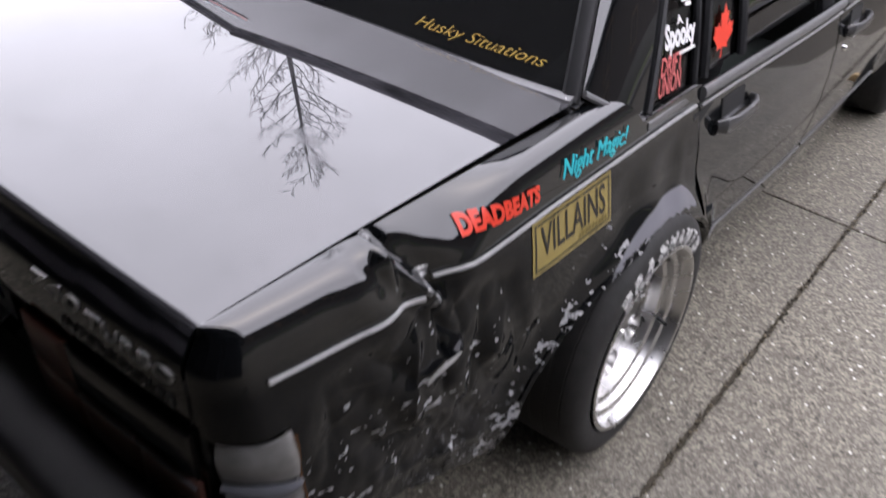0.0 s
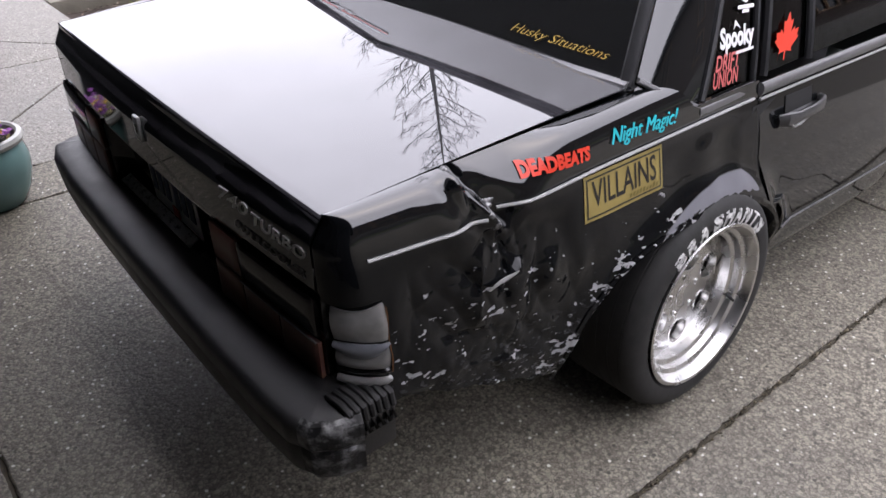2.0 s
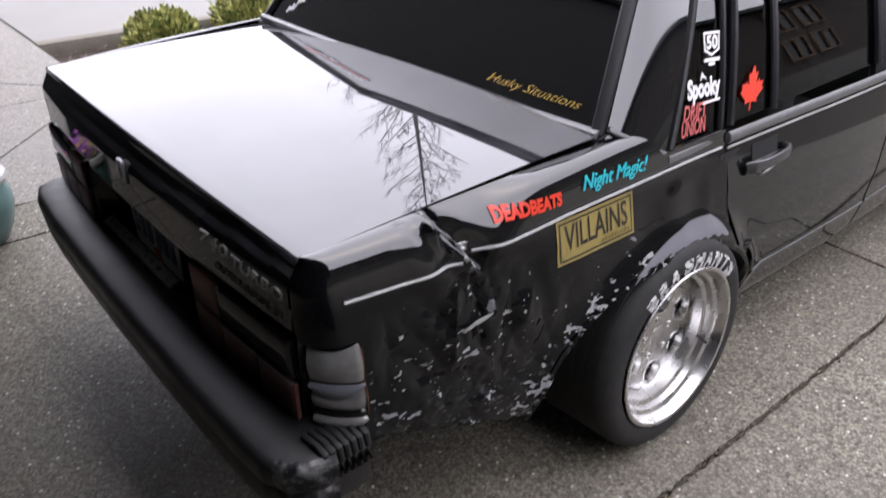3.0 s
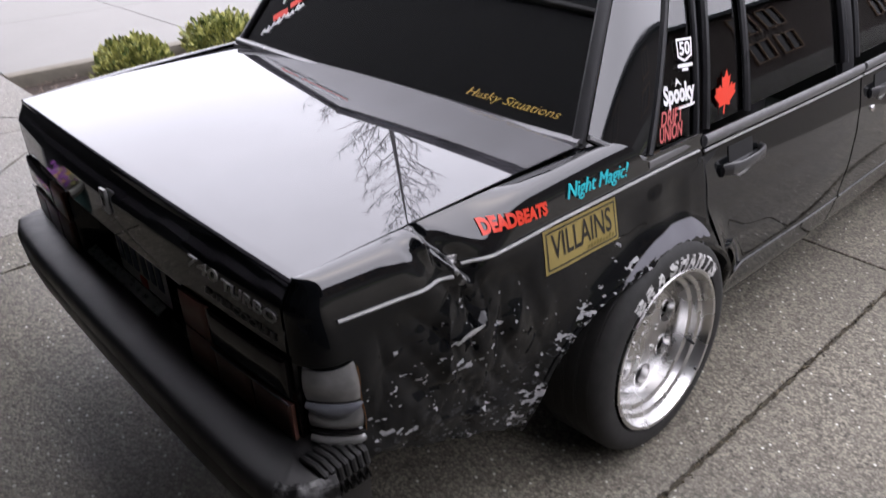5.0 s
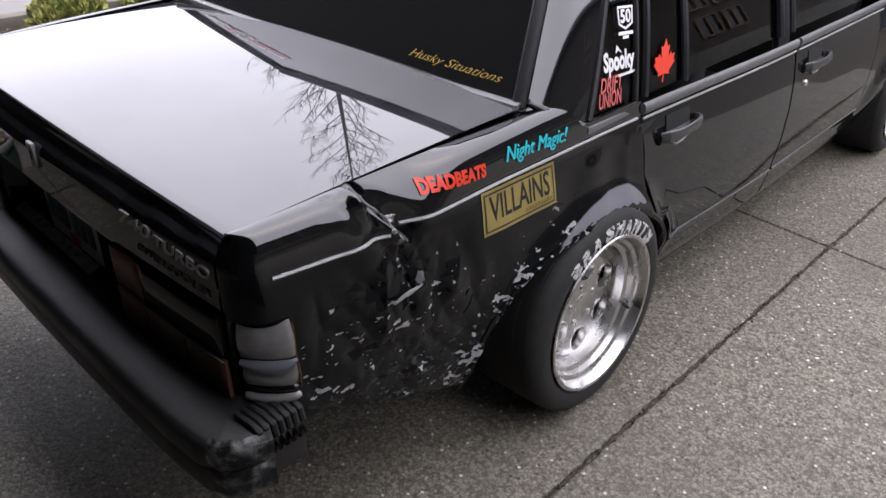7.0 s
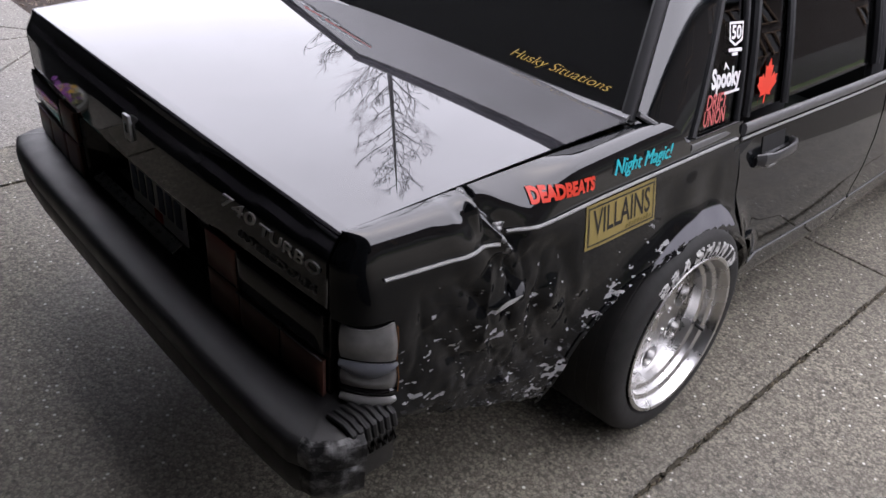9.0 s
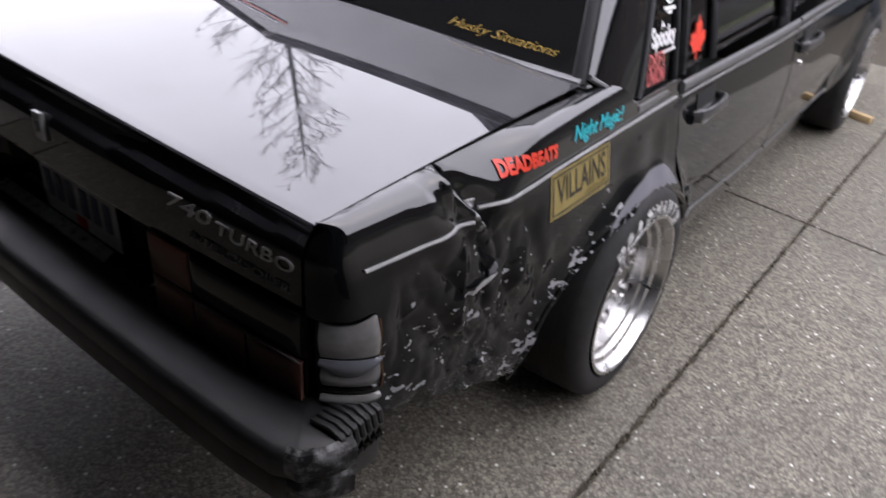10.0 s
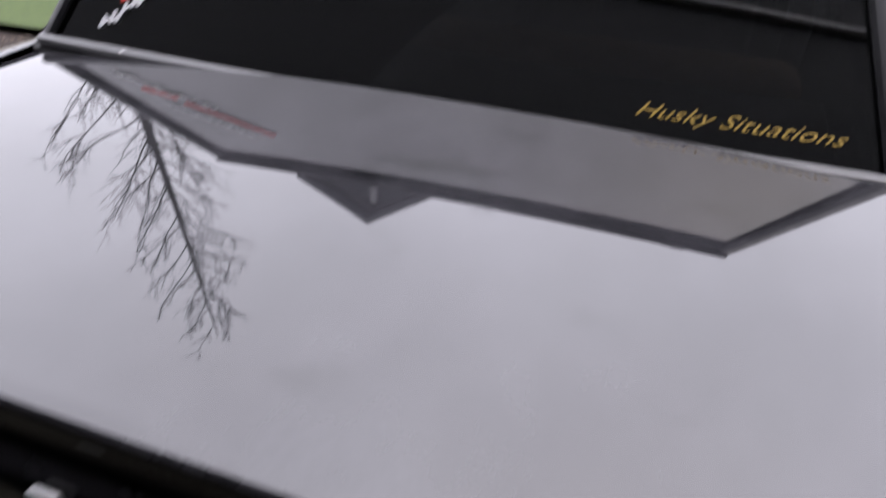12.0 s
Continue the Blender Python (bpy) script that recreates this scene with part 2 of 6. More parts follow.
s_pink = Mat("pink vinyl", (0.48, 0.10, 0.10), 0.4)
s_yellow = Mat("gold script vinyl", (0.42, 0.28, 0.06), 0.4)


def aggregate(name, dark, light, wet=0.0):
    """Exposed aggregate concrete: pebbles of mixed size in a sandy mortar, with stray pale and dark stones."""
    m = Mat(name, light, 0.8)
    pos = m.place()
    bent = m.node("VectorMath")
    bent.operation = "ADD"
    m.t.links.new(pos, bent.inputs[0])
    m.t.links.new(m.scaled(m.node("TexNoise", Vector=pos, Scale=70.0, Detail=2.0).outputs["Color"], (0.012, 0.012, 0.012)), bent.inputs[1])
    pos2 = bent.outputs[0]
    peb = m.node("TexVoronoi", Vector=pos2, Scale=95.0)
    fine = m.node("TexVoronoi", Vector=pos2, Scale=240.0)
    stray = m.node("TexVoronoi", Vector=pos, Scale=42.0)
    tone = m.node("SeparateColor", Color=peb.outputs["Color"]).outputs[0]
    tone2 = m.node("SeparateColor", Color=fine.outputs["Color"]).outputs[1]
    rare = m.node("SeparateColor", Color=stray.outputs["Color"]).outputs[2]
    grain = m.noise(190.0, 5.0, 0.75)
    body = m.math("ADD", m.math("MULTIPLY", tone, 0.35), m.math("ADD", m.math("MULTIPLY", tone2, 0.3), m.math("MULTIPLY", m.ramp(grain, 0.3, 0.7), 0.35)))
    col = m.mix(m.ramp(body, 0.28, 0.74), dark, light)
    col = m.mix(m.math("MULTIPLY", m.ramp(peb.outputs["Distance"], 0.42, 0.75), 0.55), col, tuple(0.35 * c for c in dark))
    near_stone = m.ramp(stray.outputs["Distance"], 0.30, 0.22)
    col = m.mix(m.math("MULTIPLY", m.ramp(rare, 0.90, 0.91), near_stone), col, (0.55, 0.54, 0.49))
    col = m.mix(m.math("MULTIPLY", m.ramp(rare, 0.07, 0.06), near_stone), col, (0.03, 0.027, 0.02))
    stain = m.noise(0.9, 5.0, 0.6)
    col = m.mix(m.ramp(stain, 0.35, 0.7, 0.0, 0.42), col, tuple(0.6 * c for c in dark))
    col = m.mix(m.ramp(m.noise(5.0, 4.0, 0.6), 0.45, 0.75, 0.0, 0.3), col, dark)
    m.set("Base Color", col)
    m.set("Roughness", m.ramp(stain, 0.35, 0.7, 0.75, 0.55 - wet))
    m.bump(m.math("ADD", m.math("SUBTRACT", 1.0, peb.outputs["Distance"]), m.math("MULTIPLY", grain, 0.6)), 0.4, 0.004)
    return m


m_slab = aggregate("exposed aggregate", (0.058, 0.052, 0.039), (0.245, 0.224, 0.176))
m_joint = Mat("dark joint", (0.02, 0.019, 0.015), 0.9)
m_joint.set("Base Color", m_joint.mix(m_joint.noise(60.0), (0.014, 0.012, 0.008), (0.065, 0.054, 0.036)))
m_walk = Mat("pale pavement concrete", (0.33, 0.32, 0.29), 0.85)
wk = m_walk.noise(1.5, 6.0)
wk2 = m_walk.noise(160.0, 3.0)
m_walk.set("Base Color", m_walk.mix(wk2, m_walk.mix(wk, (0.135, 0.132, 0.122), (0.185, 0.18, 0.168)), (0.20, 0.195, 0.185)))
m_walk.bump(wk2, 0.3, 0.003)
m_kerb = Mat("weathered kerb", (0.24, 0.20, 0.14), 0.85)
m_kerb.set("Base Color", m_kerb.mix(m_kerb.noise(9.0, 6.0, 0.7), (0.08, 0.07, 0.052), (0.22, 0.20, 0.165)))
m_kerb.bump(m_kerb.noise(120.0), 0.4, 0.004)
m_mulch = Mat("bark mulch", (0.05, 0.033, 0.022), 0.95)
m_mulch.set("Base Color", m_mulch.mix(m_mulch.noise(60.0, 4.0), (0.012, 0.008, 0.006), (0.05, 0.034, 0.025)))
m_leaf = Mat("shrub leaf", (0.10, 0.15, 0.03), 0.45)
leaf_r = m_leaf.node("NewGeometry").outputs["Random Per Island"]
m_leaf.set("Base Color", m_leaf.mix(leaf_r, (0.05, 0.08, 0.015), (0.42, 0.41, 0.13)))
m_bark = Mat("grey bark", (0.055, 0.05, 0.047), 0.9)
m_bark.bump(m_bark.noise(40.0, 4.0), 0.5, 0.01)
m_grass = Mat("lawn", (0.08, 0.14, 0.02), 0.9)
m_grass.set("Base Color", m_grass.mix(m_grass.noise(30.0, 5.0), (0.025, 0.045, 0.008), (0.075, 0.11, 0.02)))
m_glaze = Mat("teal glaze", (0.17, 0.30, 0.29), 0.15)
m_glaze.set("Base Color", m_glaze.mix(m_glaze.noise(6.0, 4.0), (0.07, 0.14, 0.135), (0.14, 0.23, 0.22)))
m_rim = Mat("pale glazed rim", (0.28, 0.28, 0.26), 0.3)
m_petal = Mat("purple petal", (0.22, 0.05, 0.28), 0.6)
m_petal2 = Mat("yellow petal", (0.55, 0.33, 0.03), 0.6)
m_wood = Mat("raw timber", (0.32, 0.22, 0.10), 0.75)
m_wood.set("Base Color", m_wood.mix(m_wood.noise(18.0, 4.0, 0.6, m_wood.scaled(m_wood.place(), (1.0, 8.0, 8.0))), (0.24, 0.16, 0.07), (0.42, 0.31, 0.16)))
m_siding = Mat("dark blue grey siding", (0.05, 0.06, 0.065), 0.8)
m_siding.set("Base Color", m_siding.mix(m_siding.noise(4.0), (0.03, 0.037, 0.043), (0.05, 0.058, 0.065)))
m_cladding = Mat("dark cladding of the light blocking house", (0.03, 0.033, 0.036), 0.85)
m_cladding.set("Base Color", m_cladding.mix(m_cladding.noise(5.0, 4.0), (0.011, 0.012, 0.013), (0.020, 0.022, 0.024)))
m_roof = Mat("grey shingles", (0.05, 0.055, 0.06), 0.9)
m_roof.set("Base Color", m_roof.mix(m_roof.noise(14.0), (0.022, 0.026, 0.03), (0.045, 0.05, 0.055)))
m_paintwhite = Mat("white house trim", (0.5, 0.5, 0.49), 0.6)
m_brown = Mat("brown shingle wall", (0.075, 0.05, 0.033), 0.9)
m_brown.set("Base Color", m_brown.mix(m_brown.noise(7.0, 5.0), (0.026, 0.021, 0.018), (0.056, 0.044, 0.036)))
m_stone = Mat("dark garden wall stone", (0.09, 0.085, 0.08), 0.9)
m_stone.set("Base Color", m_stone.mix(m_stone.noise(3.0, 5.0, 0.65), (0.045, 0.043, 0.04), (0.13, 0.125, 0.115)))
m_pane = Mat("dark window pane", (0.012, 0.013, 0.014), 0.08, 0.0, 1.25)
m_road = Mat("asphalt", (0.05, 0.05, 0.05), 0.9)
m_road.set("Base Color", m_road.mix(m_road.noise(200.0, 3.0), (0.03, 0.03, 0.03), (0.075, 0.075, 0.075)))

# ---- building helpers ----
ORIGIN = {}


def thing(name, label, category, at=(0, 0, 0), group="", kind=""):
    ob = new(name)
    ob.location = at
    ob.empty_display_size = 0.1
    ORIGIN[ob] = Vector(at)
    return tagged(ob, label, category, group, kind)


def mesh_of(name, bm, material, smooth=30):
    me = bpy.data.meshes.new(name)
    if smooth:
        for f in bm.faces:
            f.smooth = True
        for e in bm.edges:
            if len(e.link_faces) == 2 and e.calc_face_angle(0) > radians(smooth):
                e.smooth = False
    bm.to_mesh(me)
    bm.free()
    for m in material if isinstance(material, (list, tuple)) else [material]:
        me.materials.append(m.m)
    return me


def part(name, bm, material, parent, label="", smooth=30):
    """Links a bmesh, given in world places, as one mesh under a thing or a part."""
    bmesh.ops.translate(bm, verts=bm.verts, vec=-ORIGIN[parent])
    ob = new(name, mesh_of(name, bm, material, smooth))
    ob.parent = parent
    ORIGIN[ob] = ORIGIN[parent]
    return tagged(ob, label)


def solid(name, bm, material, label, category, kind="", at=None, group="", smooth=30):
    """Links a bmesh as a thing of its own."""
    at = Vector(at or (0, 0, 0))
    bmesh.ops.translate(bm, verts=bm.verts, vec=-at)
    ob = new(name, mesh_of(name, bm, material, smooth))
    ob.location = at
    ORIGIN[ob] = at
    return tagged(ob, label, category, group, kind)


def grid(fn, us, vs, flip=False, bm=None, keep=None):
    """A sheet of quads through fn(u, v)."""
    bm = bm or bmesh.new()
    rows = [[bm.verts.new(fn(u, v)) for v in vs] for u in us]
    for i in range(len(us) - 1):
        for j in range(len(vs) - 1):
            if keep and not keep((us[i] + us[i + 1]) / 2, (vs[j] + vs[j + 1]) / 2):
                continue
            q = [rows[i][j], rows[i + 1][j], rows[i + 1][j + 1], rows[i][j + 1]]
            if flip:
                q.reverse()
            try:
                bm.faces.new(q)
            except ValueError:
                pass
    loose = [v for v in bm.verts if not v.link_faces]
    for v in loose:
        bm.verts.remove(v)
    return bm


def steps(a, b, n):
    return [a + (b - a) * i / n for i in range(n + 1)]


def thicken(bm, t):
    """Gives a sheet a thickness t, towards the back of its faces."""
    bm.normal_update()
    bmesh.ops.solidify(bm, geom=bm.faces[:], thickness=t)
    return bm


def block(x0, x1, y0, y1, z0, z1, bevel=0.0, bm=None, seg=2):
    own = bmesh.new()
    m = Matrix.Translation(((x0 + x1) / 2, (y0 + y1) / 2, (z0 + z1) / 2)) @ Matrix.Diagonal((x1 - x0, y1 - y0, z1 - z0, 1))
    bmesh.ops.create_cube(own, size=1, matrix=m)
    if bevel:
        bmesh.ops.bevel(own, geom=own.edges[:], offset=bevel, segments=seg, affect="EDGES", profile=0.5)
    if bm is None:
        return own
    return joined(bm, own)


def joined(bm, other):
    me = bpy.data.meshes.new("join")
    other.to_mesh(me)
    other.free()
    bm.from_mesh(me)
    bpy.data.meshes.remove(me)
    return bm


def tube(points, radius, n=8, bm=None, squash=(1, 1), up=(0, 0, 1), cap=True):
    """A bar along points; radius: one number or one a point; squash: across and upwards."""
    bm = bm or bmesh.new()
    pts = [Vector(p) for p in points]
    rings = []
    for i, p in enumerate(pts):
        d = (pts[min(i + 1, len(pts) - 1)] - pts[max(i - 1, 0)]).normalized()
        a = d.cross(Vector(up))
        a = a.normalized() if a.length > 1e-4 else Vector((1, 0, 0))
        b = a.cross(d)
        r = radius[i] if isinstance(radius, (list, tuple)) else radius
        rings.append([bm.verts.new(p + r * (squash[0] * math.cos(k * math.tau / n) * a + squash[1] * math.sin(k * math.tau / n) * b)) for k in range(n)])
    for r0, r1 in zip(rings, rings[1:]):
        for k in range(n):
            bm.faces.new((r0[k], r0[(k + 1) % n], r1[(k + 1) % n], r1[k]))
    if cap:
        bm.faces.new(rings[0])
        bm.faces.new(rings[-1][::-1])
    bmesh.ops.recalc_face_normals(bm, faces=bm.faces[:])
    return bm


def lathe(profile, n=64, bm=None, place=lambda r, h, a: (h, r * math.cos(a), r * math.sin(a)), close=False):
    """A turned form about the x axis from (radius, height) pairs."""
    bm = bm or bmesh.new()
    rows = [[bm.verts.new(place(r, h, k * math.tau / n)) for k in range(n)] for r, h in profile]
    pairs = list(zip(rows, rows[1:])) + ([(rows[-1], rows[0])] if close else [])
    for r0, r1 in pairs:
        for k in range(n):
            bm.faces.new((r0[k], r0[(k + 1) % n], r1[(k + 1) % n], r1[k]))
    bmesh.ops.recalc_face_normals(bm, faces=bm.faces[:])
    return bm


def letters(text, size, shear=0.0, bold=0.0, squeeze=1.0):
    """The flat outline of a line of writing as a bmesh, its lower left corner at 0, 0; returns it and its width."""
    cu = bpy.data.curves.new("writing", "FONT")
    cu.body, cu.size, cu.shear, cu.offset = text, size, shear, bold
    cu.resolution_u = 3
    ob = new("writing", cu)
    bpy.context.view_layer.update()
    me = bpy.data.meshes.new_from_object(ob.evaluated_get(bpy.context.evaluated_depsgraph_get()))
    bpy.data.objects.remove(ob)
    bpy.data.curves.remove(cu)
    bm = bmesh.new()
    bm.from_mesh(me)
    bpy.data.meshes.remove(me)
    x0 = min(v.co.x for v in bm.verts)
    for v in bm.verts:
        v.co.x = (v.co.x - x0) * squeeze
    return bm, max(v.co.x for v in bm.verts)


def laid(bm, fn):
    """Lays a flat outline onto a surface: fn(u, v) gives the place of each corner."""
    for v in bm.verts:
        lift = v.co.z
        v.co = fn(v.co.x, v.co.y) + Vector((lift, 0, 0))
    bmesh.ops.recalc_face_normals(bm, faces=bm.faces[:])
    return bm


def ease(x, a=0.0, b=1.0):
    x = min(max((x - a) / (b - a), 0), 1)
    return x * x * (3 - 2 * x)


def curve_at(table, x):
    if x <= table[0][0]:
        return table[0][1]
    for (x0, y0), (x1, y1) in zip(table, table[1:]):
        if x <= x1:
            return y0 + (y1 - y0) * (x - x0) / (x1 - x0)
    return table[-1][1]

# ---- the car's form: x across, y ahead from the trunk lid's rear edge, z up ----
BELT, HUB_Y, HUB_Z, TYRE_R, WHEELBASE, FLOOR = 0.828, 1.03, 0.302, 0.312, 2.77, -0.02
ARCH_Y, ARCH_Z, ARCH_A, ARCH_B = 1.0, 0.25, 0.45, 0.358
ARCH_REAR = 0.5
PROFILE = [(0.14, 0.78), (0.20, 0.83), (0.26, 0.862), (0.34, 0.878), (0.50, 0.893), (0.62, 0.892), (0.72, 0.882), (0.828, 0.860)]


def plan(y):
    d = -0.052 * max(0.0, (0.55 - y) / 0.55) ** 2 + 0.03 * ease(y, 1.0, 2.2)
    return d - 0.07 * max(0.0, (y - 3.1) / 1.5) ** 2


def ring(y, z, cy=ARCH_Y):
    return math.hypot((y - cy) / ARCH_A, (z - ARCH_Z) / ARCH_B)


def arch_at(a, inset=0.0):
    """The wheel arch's border, fuller behind the wheel than ahead of it; a in radians from its rear foot."""
    c = math.cos(a)
    back = c > 0
    reach = (ARCH_REAR if back else ARCH_A) - inset
    return ARCH_Y - (reach * c ** (2 / 3) if back else reach * c), ARCH_Z + (ARCH_B - inset) * math.sin(a)


def side(y, z):
    """Half the body's width at a length and a height."""
    x = curve_at(PROFILE, z) + plan(y)
    for cy in (ARCH_Y, ARCH_Y + WHEELBASE):
        r = ring(y, z, cy)
        x += 0.03 * ease(1.28 - r, 0.0, 0.28) * ease(z, 0.28, 0.42)
    return x


def deck_edge(y):
    """Place of the gap beside the trunk lid."""
    return 0.757 + 0.042 * min(max(y / 0.78, 0), 1), 0.900 + 0.066 * y - 0.024 * y * max(y, 0)


def lid_rear(x):
    return -0.030 * (1 - (x / 0.76) ** 2)


def deck_z(x, y):
    w, z = deck_edge(y)
    # the lid sits a little twisted since the blow
    return z + 0.028 * (1 - (x / w) ** 2) + 0.03 * x * (y - 0.3)


def face_y(x, z):
    """The tail's rear face."""
    return lid_rear(x) - 0.025 * ease(0.90 - z, 0.0, 0.06)


def shoulder(y, t, left=False):
    """From the belt line up and over to the lid's gap; t from 0 to 1."""
    xb = side(y, BELT)
    xg, zg = deck_edge(y)
    chord = 0.0 if left else ease(y, 0.25, 0.275) * (1 - ease(y, 0.37, 0.54))
    t *= curve_at([(0.797, 1.0), (0.95, 0.16), (3.0, 0.16)], y)
    p = [(xb, BELT), (xb - 0.008, zg - 0.004), (xb - 0.03, zg + 0.004), (xg, zg)]
    c = [(1 - t) ** 3, 3 * t * (1 - t) ** 2, 3 * t * t * (1 - t), t**3]
    x, z = sum(k * q[0] for k, q in zip(c, p)), sum(k * q[1] for k, q in zip(c, p))
    # ahead of the fold the blow has flattened the shoulder into a slope
    flat_x, flat_z = xb + (xg - xb) * t, BELT + (zg - BELT) * t
    return x + (flat_x - x) * 0.8 * chord, z + (flat_z - z) * 0.8 * chord


CORNER = 0.05


def torn(y):
    return 0.012 * noise.noise((y * 21.0, 3.1, 0.4)) + 0.006 * noise.noise((y * 60.0, 1.1, 0.7))


def lower_edge(y, battered):
    """The lower border of the rear quarter panel, with the wheel arch in it."""
    e = 0.505 - 0.385 * (y - 0.04) if battered else 0.36
    if battered:
        e += torn(y)
    k = 1 - ((ARCH_Y - y) / ARCH_REAR) ** 3 if y < ARCH_Y else 1 - ((y - ARCH_Y) / ARCH_A) ** 2
    if k > 0:
        e = max(min(e, 0.54) if y < 0.62 else 0.0, ARCH_Z + ARCH_B * math.sqrt(k))
    return e


# sharp creases in the crumpled panel: ends along y and z, and depth
CREASES = ((0.335, 0.80, 0.345, 0.60, 0.010), (0.29, 0.78, 0.26, 0.55, -0.008), (0.15, 0.60, 0.36, 0.54, 0.009), (0.27, 0.665, 0.39, 0.695, -0.008), (0.44, 0.76, 0.40, 0.50, 0.008), (0.20, 0.50, 0.48, 0.41, -0.009), (0.12, 0.76, 0.14, 0.62, 0.007), (0.50, 0.70, 0.42, 0.56, -0.006))


def kinks():
    """Short sharp kinks all over the crumple."""
    rnd = random.Random(5)
    out = []
    for _ in range(34):
        y, z, a, r = rnd.uniform(0.11, 0.50), rnd.uniform(0.44, 0.77), rnd.uniform(-1.2, 0.9), rnd.uniform(0.02, 0.055)
        out.append((y - r * math.cos(a), z - r * math.sin(a), y + r * math.cos(a), z + r * math.sin(a), rnd.choice((-1, 1)) * rnd.uniform(0.003, 0.0055)))
    return out


KINKS = kinks()


def dent(y, z):
    """How far the struck panel is pushed in."""
    ay, az, by, bz = 0.247, 0.915, 0.335, 0.795
    t = min(max(((y - ay) * (by - ay) + (z - az) * (bz - az)) / ((by - ay) ** 2 + (bz - az) ** 2), 0), 1.25)
    dist = math.hypot(y - ay - t * (by - ay), z - az - t * (bz - az))
    # ahead of the crease the sheet drops in sharply and rises again slowly; behind it a proud lip
    length = math.hypot(by - ay, bz - az)
    along = ((y - ay) * (by - ay) + (z - az) * (bz - az)) / length**2
    s = ((y - ay) * (az - bz) + (z - az) * (by - ay)) / length + 0.003 * noise.noise((y * 40.0, z * 40.0, 2.0))
    reach = 0.022 + 0.075 * min(max(along, 0), 1)
    pocket = 0.009 + 0.021 * ease(along, 0.15, 0.75)
    ends = ease(along, -0.25, 0.05) * (1 - ease(along, 0.92, 1.30))
    if s >= 0:
        d = ends * (pocket * ease(s, 0.0, 0.014) * (1 - ease(s, 0.010, reach)) - 0.006 * (1 - ease(s, 0.0, 0.007)))
    else:
        d = -0.006 * ends * math.exp(-((s / 0.012) ** 2)) + 0.007 * ends * math.exp(-(((s + 0.034) / 0.015) ** 2)) - 0.004 * ends * math.exp(-(((s + 0.075) / 0.025) ** 2))
    d += 0.002 * noise.noise((y * 30.0, z * 26.0, 7.0)) * math.exp(-((dist / 0.04) ** 2))
    mask = ease(1.25 - math.hypot((y - 0.30) / 0.30, (z - 0.60) / 0.21), 0.0, 0.55)
    low = ease(0.85 - z, 0.02, 0.10)
    n = noise.noise((y * 6.0, z * 7.0, 2.0)) * 0.014 + noise.noise((y * 15.0, z * 11.0, 5.0)) * 0.004
    fold = abs(noise.noise((y * 13.0 + z * 5.0, z * 6.0, 9.0)))
    n += 0.017 * (0.35 - fold) + 0.003 * (0.3 - abs(noise.noise((y * 24.0 - z * 8.0, z * 13.0, 4.0)))) + 0.0012 * noise.noise((y * 45.0, z * 38.0, 1.0))
    d += mask * low * (n + 0.012)
    for y0, z0, y1, z1, deep in CREASES:
        u = min(max(((y - y0) * (y1 - y0) + (z - z0) * (z1 - z0)) / ((y1 - y0) ** 2 + (z1 - z0) ** 2), 0), 1)
        gap = math.hypot(y - y0 - u * (y1 - y0), z - z0 - u * (z1 - z0))
        d += 1.1 * deep * math.exp(-gap / 0.015) * math.sin(math.pi * (0.08 + 0.84 * u))
    if mask > 0:
        for y0, z0, y1, z1, deep in KINKS:
            u = min(max(((y - y0) * (y1 - y0) + (z - z0) * (z1 - z0)) / ((y1 - y0) ** 2 + (z1 - z0) ** 2), 0), 1)
            gap = math.hypot(y - y0 - u * (y1 - y0), z - z0 - u * (z1 - z0))
            if gap < 0.05:
                d += mask * deep * math.exp(-gap / 0.008) * math.sin(math.pi * (0.05 + 0.9 * u))
    # shallow vertical waves ahead of the sticker, over the arch
    d += 0.003 * math.sin(y * 30.0) * ease(y, 0.72, 0.9) * ease(1.25 - y, 0.0, 0.2) * ease(0.80 - z, 0, 0.05) * ease(z, 0.6, 0.66)
    return d


def quarter_at(s, v, battered):
    """The rear quarter panel: s along it from the lid's gap at the tail, v from the lower border (0) to the belt (1) and the lid (2)."""
    y = max(s, CORNER)
    lo = lower_edge(y, battered)
    if v <= 1:
        z = lo + (BELT - lo) * v
        x = side(y, z)
    else:
        x, z = shoulder(y, v - 1, not battered)
    if battered:
        d = dent(y, z)
        x -= d
        if v > 1.2:
            z -= 0.5 * max(d, -0.004) * ease(v, 1.2, 1.6)
    if s > 1.1:
        y += ease(s, 1.1, 1.3) * (door_edge(z) - 0.011 - 1.3)
    if s < CORNER:
        a = s / CORNER * math.pi / 2
        xg = deck_edge(0)[0]
        x = xg + (x - xg) * math.sin(a)
        y = CORNER - CORNER * math.cos(a) + face_y(0.76, z) * math.cos(a)
    return Vector((x, y, z))


def door_edge(z):
    """The rear border of the rear door."""
    return curve_at([(0.50, 1.315), (0.56, 1.285), (0.66, 1.25), (0.85, 1.230)], z)


car = thing("car", "black four door saloon with a crumpled rear fender and stickers", "car", (0, 1.9, 0))

s_cols = steps(0, CORNER, 8) + steps(0.055, 0.20, 36) + steps(0.203, 0.42, 84) + steps(0.425, 0.49, 12) + steps(0.494, 0.56, 26) + steps(0.567, 1.3, 84)
v_rows = steps(0, 0.75, 68) + steps(0.76, 1, 26) + steps(1.03, 2, 34)


def not_lamp(s, v):
    y = max(s, CORNER)
    z = lower_edge(y, True) + (BELT - lower_edge(y, True)) * v if v <= 1 else 0.9
    return not (s < 0.064 and z < 0.733)


